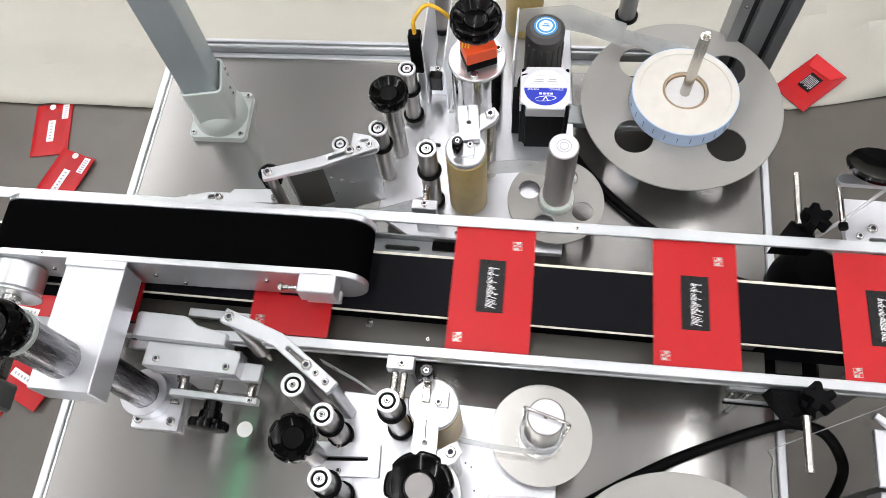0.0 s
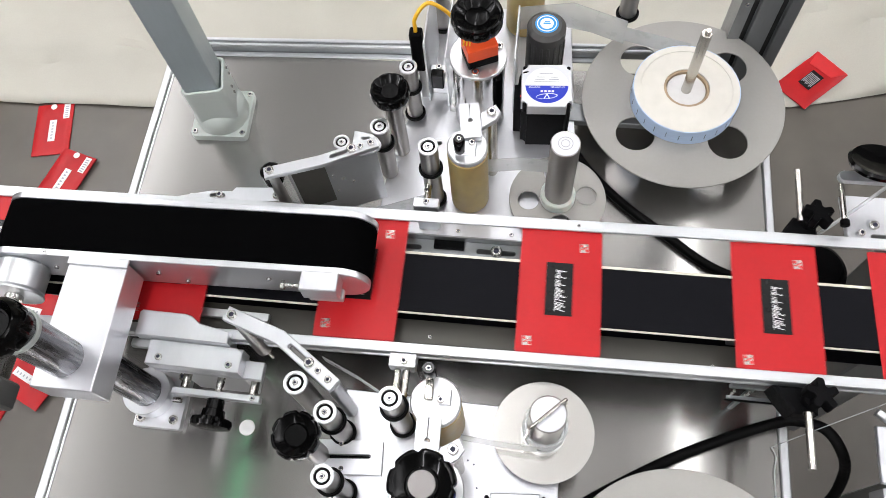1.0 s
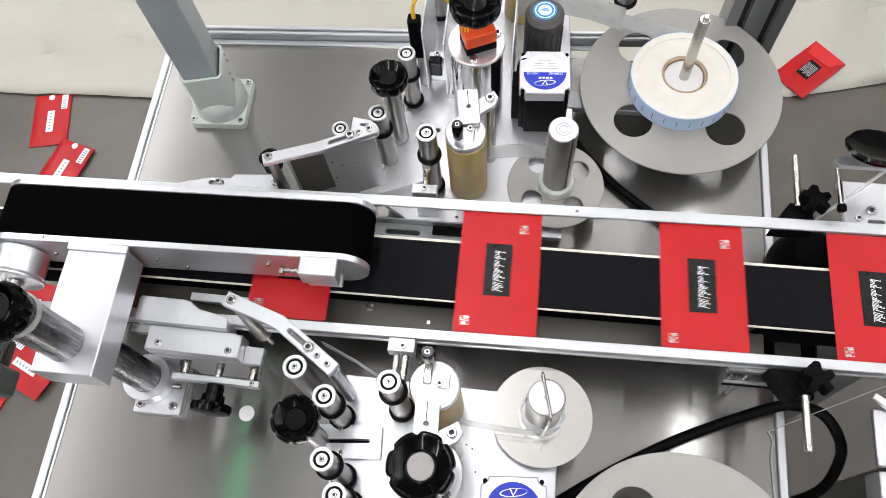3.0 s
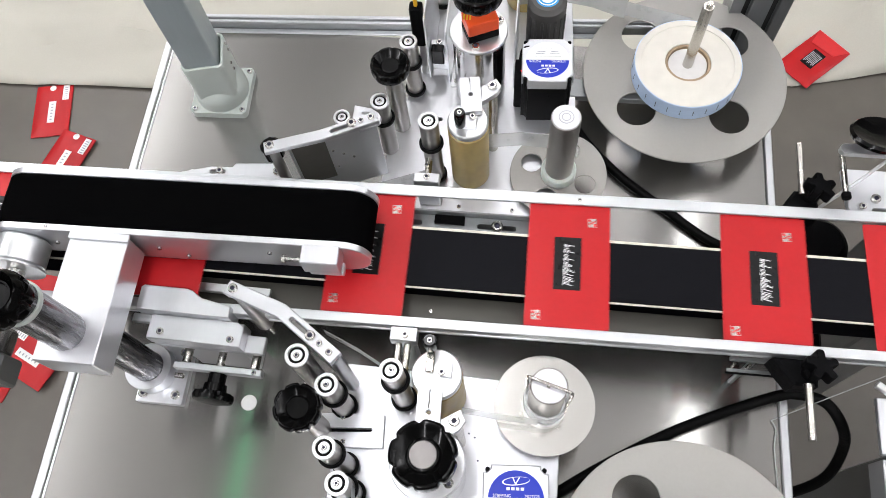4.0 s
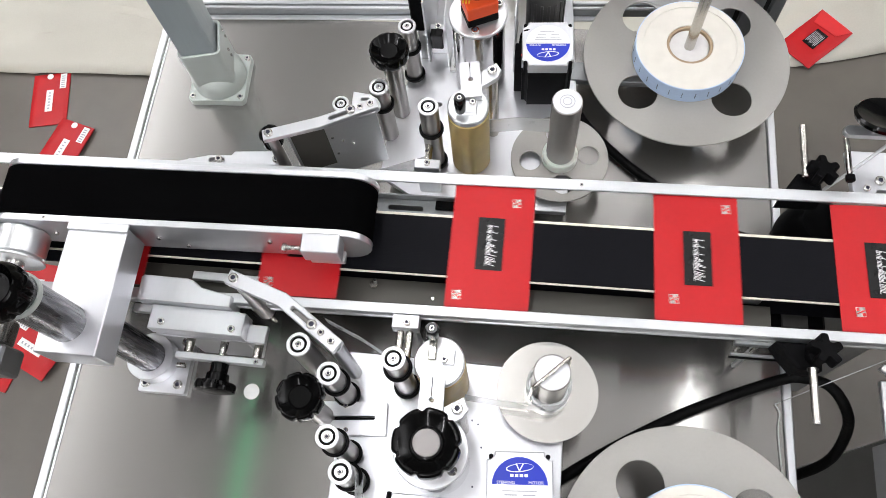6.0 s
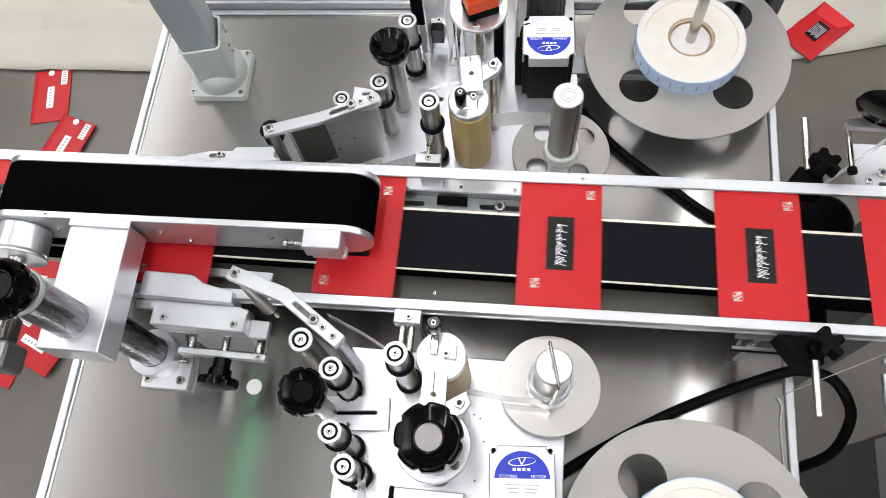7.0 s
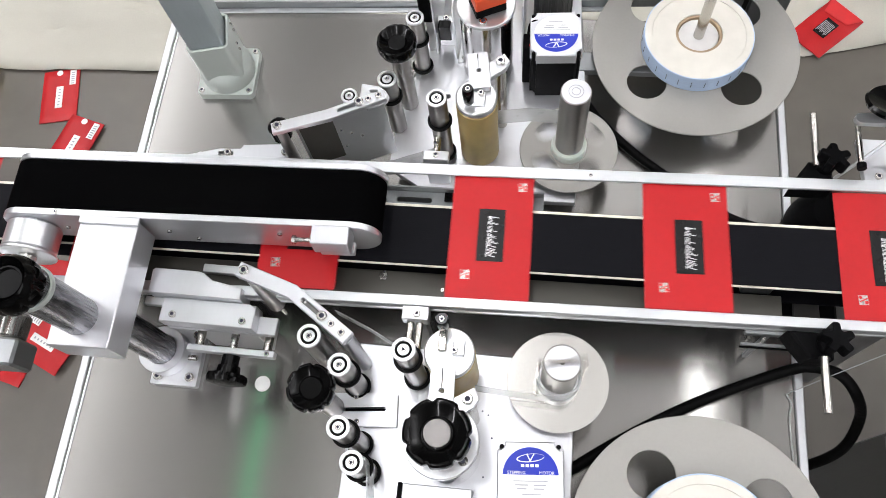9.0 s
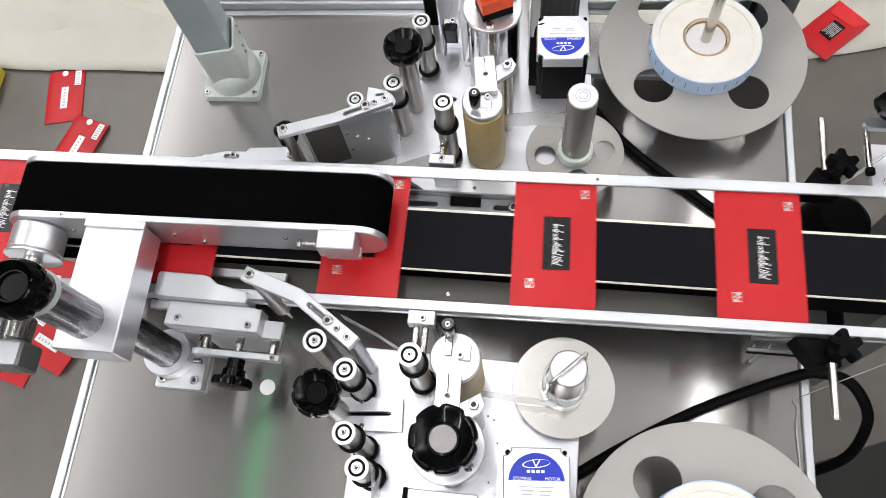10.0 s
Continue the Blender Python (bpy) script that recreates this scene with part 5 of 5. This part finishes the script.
def envelope_meshes():
    bm = bmesh.new()
    nx, ny = 20, 28
    rows = []
    for level in (0, 1):
        for i in range(nx + 1):
            u = 2 * i / nx - 1
            row = []
            for j in range(ny + 1):
                v = 2 * j / ny - 1
                x, y = u * EW / 2, v * EL / 2
                if abs(u) == 1 and abs(v) == 1:
                    x, y = x * 0.994, y * 0.996
                row.append(bm.verts.new((x, y, level * (ET - bend(x, y)))))
            rows.append(row)
    for k in (0, nx + 1):
        for i in range(nx):
            for j in range(ny):
                bm.faces.new((rows[k + i][j], rows[k + i + 1][j], rows[k + i + 1][j + 1], rows[k + i][j + 1]))
    t = nx + 1
    for i in range(nx):
        for j in (0, ny):
            bm.faces.new((rows[i][j], rows[i + 1][j], rows[t + i + 1][j], rows[t + i][j]))
    for j in range(ny):
        for i in (0, nx):
            bm.faces.new((rows[i][j], rows[i][j + 1], rows[t + i][j + 1], rows[t + i][j]))
    body = mesh_of("body", bm, RED_CARD)
    bm = bmesh.new()
    box(bm, -0.0165, 0.0165, -0.033, 0.036, ET + 0.0003, ET + 0.0007, bev=0)
    label = mesh_of("label", bm, LABEL_BLACK)
    rnd = random.Random(5)
    bm = bmesh.new()
    # slanted pen strokes in four groups, with joining strokes along the base line
    y, count = 0.0255, 0
    while y > -0.0265:
        tall = rnd.random() > 0.62
        x0 = -0.0045 + rnd.uniform(-0.0006, 0.0006)
        x1 = x0 + (rnd.uniform(0.0095, 0.0125) if tall else rnd.uniform(0.0045, 0.0070))
        box(bm, x0, x1, -0.00034, 0.00034, ET + 0.0008, ET + 0.0010, bev=0, m=pose(0, y, 0, 0, 0, rnd.uniform(-20, -8)))
        if rnd.random() > 0.35:
            box(bm, x0, x0 + 0.0006, y - 0.0019, y, ET + 0.0008, ET + 0.0010, bev=0)
        if rnd.random() > 0.6:
            box(bm, x1 - 0.0006, x1, y - 0.0017, y, ET + 0.0008, ET + 0.0010, bev=0)
        count += 1
        y -= 0.0034 if count in (7, 12, 22) else rnd.uniform(0.0013, 0.0021)
    scrawl = mesh_of("lettering", bm, WHITE_INK)
    bm = bmesh.new()
    box(bm, -0.0052, 0.0052, -0.0058, 0.0058, ET + 0.0003, ET + 0.0006, bev=0)
    seal = mesh_of("seal_sticker", bm, SILVER_STICKER)
    bm = bmesh.new()
    box(bm, -0.0050, 0.0050, -0.0007, 0.0007, ET + 0.0007, ET + 0.0008, bev=0, m=pose(0, 0, 0, 0, 0, 24))
    box(bm, 0.0012, 0.0048, -0.0050, -0.0012, ET + 0.0007, ET + 0.0008, bev=0)
    box(bm, -0.0046, -0.0014, 0.0016, 0.0050, ET + 0.0007, ET + 0.0008, bev=0)
    seal_print = mesh_of("seal_print", bm, RED_EDGE)
    return body, label, scrawl, seal, seal_print


E_BODY, E_LABEL, E_SCRAWL, E_SEAL, E_PRINT = envelope_meshes()


def envelope(x, y, z, rz, style, group="envelopes on the belt", label="red card envelope with black label and two silver seals"):
    t = thing("red_envelope", x, y, z, label, "envelope", rz, group)
    part("body", E_BODY, RED_CARD, t)
    lab = part("label", E_LABEL, LABEL_BLACK, t, "black rectangular label")
    part("lettering", E_SCRAWL, WHITE_INK, lab)
    lab.location = ((-0.001, 0.0, 0.0), (0.0005, -0.001, 0.0), (0.003, -0.001, 0.0))[style]
    spots = ((0.028, 0.0575), (-0.0365, -0.0665)) if style == 0 else ((0.036, 0.0665), (-0.028, -0.0520))
    for sx, sy in spots:
        s = part("seal_sticker", E_SEAL, SILVER_STICKER, t, "small silver seal sticker")
        s.matrix_local = pose(sx, sy, -bend(sx, sy) + 0.0001, 0, 0, 4)
        q = part("seal_print", E_PRINT, RED_EDGE, s)
    return t


SPEED, FEED_SPEED, HANDOVER = 0.1643, 0.0766, 0.555
BELT_Z = RZ - 0.0062
BELT_Y = 0.3748
STARTS = (-1.010, -0.772, -0.600, -0.357, -0.114, 0.130, 0.375, 0.631, 0.877, 1.1095, 1.3555, 1.5905, 1.8245, 2.0645)
belt_envelopes = []
for i, x0 in enumerate(STARTS[2:]):
    e = envelope(x0 if x0 < HANDOVER else HANDOVER + FEED_SPEED * (x0 - HANDOVER) / SPEED, BELT_Y, BELT_Z, 0.0, 0 if x0 < 1.2 else 1 if x0 < 1.7 else 2)
    belt_envelopes.append((e, x0, (0.5, 0.3, 0.6, 0.5, 0.6, 0.6, 0.9, 0.0, 0.6, 0.6, 1.3, 0.5)[i % 12]))


def crumpled(bm, w, h, seed):
    """A stuffed envelope with uneven rims and a dented, softly creased back."""
    nx, ny = 14, 20
    rows = []
    for level in (0, 1):
        for i in range(nx + 1):
            row = []
            for j in range(ny + 1):
                u, v = 2 * i / nx - 1, 2 * j / ny - 1
                rim = min(1.0, 6 * min(1 - abs(u), 1 - abs(v)))
                f = noise.noise(Vector((u * 1.6 + seed, v * 2.2, seed)))
                px = u * w + 0.0012 * f
                py = v * h + 0.0012 * noise.noise(Vector((v * 2 + seed, u * 3, 4.0)))
                row.append(bm.verts.new((px, py, 0.001 + level * (0.0030 + 0.0030 * rim - 0.0022 * rim * abs(f)))))
            rows.append(row)
    for k in (0, nx + 1):
        for i in range(nx):
            for j in range(ny):
                q = (rows[k + i][j], rows[k + i + 1][j], rows[k + i + 1][j + 1], rows[k + i][j + 1])
                bm.faces.new(q if k else q[::-1])
    t = nx + 1
    for i in range(nx):
        bm.faces.new((rows[i][0], rows[i + 1][0], rows[t + i + 1][0], rows[t + i][0]))
        bm.faces.new((rows[i + 1][ny], rows[i][ny], rows[t + i][ny], rows[t + i + 1][ny]))
    for j in range(ny):
        bm.faces.new((rows[0][j + 1], rows[0][j], rows[t][j], rows[t][j + 1]))
        bm.faces.new((rows[nx][j], rows[nx][j + 1], rows[t + nx][j + 1], rows[t + nx][j]))
    bmesh.ops.recalc_face_normals(bm, faces=bm.faces)
    for f in bm.faces:
        f.smooth = abs(f.normal.z) > 0.7


def dropped_envelope(x, y, z, rz, rx, dark, label, sx=1.0, sy=1.0):
    t = thing("dropped_envelope", x, y, z, label, "envelope", rz, "envelopes on the floor")
    bm = bmesh.new()
    crumpled(bm, 0.052 * sx, 0.084 * sy, x * 7 + y)
    part("body", bm, RED_CARD, t)
    if dark:
        bm = bmesh.new()
        prism(bm, [(-0.050 * sx, 0.081 * sy), (0.050 * sx, 0.081 * sy), (0.030 * sx, 0.040 * sy), (-0.038 * sx, 0.034 * sy)], 0.0072, 0.0082)
        part("flap", bm, RED_EDGE, t)
        part("label", B(-0.017, 0.019, -0.034, 0.026, 0.0072, 0.0078, bev=0), LABEL_BLACK, t, "black rectangular label")
        bars("lettering", t, [(-0.015 + 0.004 * i, -0.013 + 0.004 * i, -0.026 + 0.003 * (i % 3), 0.016) for i in range(8)], 0.0079, GREY_INK)
    else:
        part("paper_strip", B(-0.010, 0.010, -0.042, 0.028, 0.0072, 0.0078, bev=0), PAPER, t, "white paper strip")
        part("paper_tag", B(0.026, 0.044, 0.030, 0.078, 0.0072, 0.0078, bev=0), PAPER, t, "white paper tag")
        bars("print_lines", t, [(-0.003, 0.003, -0.034 + 0.010 * i, -0.030 + 0.010 * i) for i in range(6)], 0.0079, GREY_INK)
        bars("tag_print", t, [(0.030, 0.040, 0.033 + 0.007 * i, 0.036 + 0.007 * i) for i in range(6)], 0.0079, GREY_INK)
        part("closure_dot", C(-0.004, 0.073, 0.0072, 0.009, 0.0006, seg=24), PAPER, t)
    return t


dropped_envelope(-1.172, 1.092, FLOOR_Z, 11, 0, False, "red envelope with white paper strips dropped on the floor")
dropped_envelope(-1.086, 0.936, FLOOR_Z + 0.008, -16, 0, False, "red envelope with white paper strips lying on another")
dropped_envelope(-1.055, 0.830, FLOOR_Z, 60, 0, False, "red envelope lying by the machine on the floor")
dropped_envelope(-1.07, 0.560, FLOOR_Z, 84, 0, False, "red envelope half under the machine")
dropped_envelope(-1.010, 0.392, FLOOR_Z + 0.014, 66, 0, False, "red envelope leaning on a pile on the floor")
dropped_envelope(-1.075, 0.372, FLOOR_Z, -14, 0, False, "red envelope at the bottom of a floor pile")
dropped_envelope(0.898, 1.389, FLOOR_Z + 0.012, -46, 0, True, "red envelope with black label lying on the cloth")
yb = thing("yellow_bin", -1.474, 1.085, FLOOR_Z, "yellow plastic bin standing on the floor", "bin")
part("tub", B(-0.1, 0.1, -0.08, 0.08, 0.0, 0.05, bev=0.006, seg=2), YELLOW_PAINT, yb)

# ---- what moves ----
STEPS = (0.067, 1.533, 3.033, 4.533, 6.033, 7.500, 8.967)
PROFILE_STEP = ((0.0, 0.0), (0.033, 25.0), (0.067, 95.0), (0.1, 165.0), (0.133, 215.0), (0.167, 240.0))


def spool_rows(x, y, z, start, sgn):
    rows, a = [(0.0, pose(x, y, z, 0, 0, start))], start
    for s in STEPS:
        for dt, da in PROFILE_STEP:
            rows.append((s + dt, pose(x, y, z, 0, 0, a + sgn * da)))
        a += sgn * 240.0
    rows.append((10.0, pose(x, y, z, 0, 0, a)))
    return rows


def envelope_x(x0, t):
    """Slow on the feeding belt, quicker once the envelope is handed over."""
    over = max(0.0, (x0 - HANDOVER) / SPEED)
    return x0 - SPEED * t if t >= over else HANDOVER + FEED_SPEED * (over - t)


def motions():
    for e, x0, turn in belt_envelopes:
        over = (x0 - HANDOVER) / SPEED
        times = [float(t) for t in range(0, 11) if t in (0, 10) or abs(t - over) > 0.5]
        times += [over + d for d in (-0.4, -0.25, -0.1, 0.0, 0.1, 0.25, 0.4) if 0.05 < over + d < 9.95]
        walk(e, [(t, pose(envelope_x(x0, t), BELT_Y, BELT_Z, 0, 0, turn)) for t in sorted(times)])
    walk(near_spool, spool_rows(0.203, 0.211, 0.100, -13.0, 1))
    walk(far_spool, spool_rows(0.205, 0.547, 0.060, 69.0, -1))


motions()
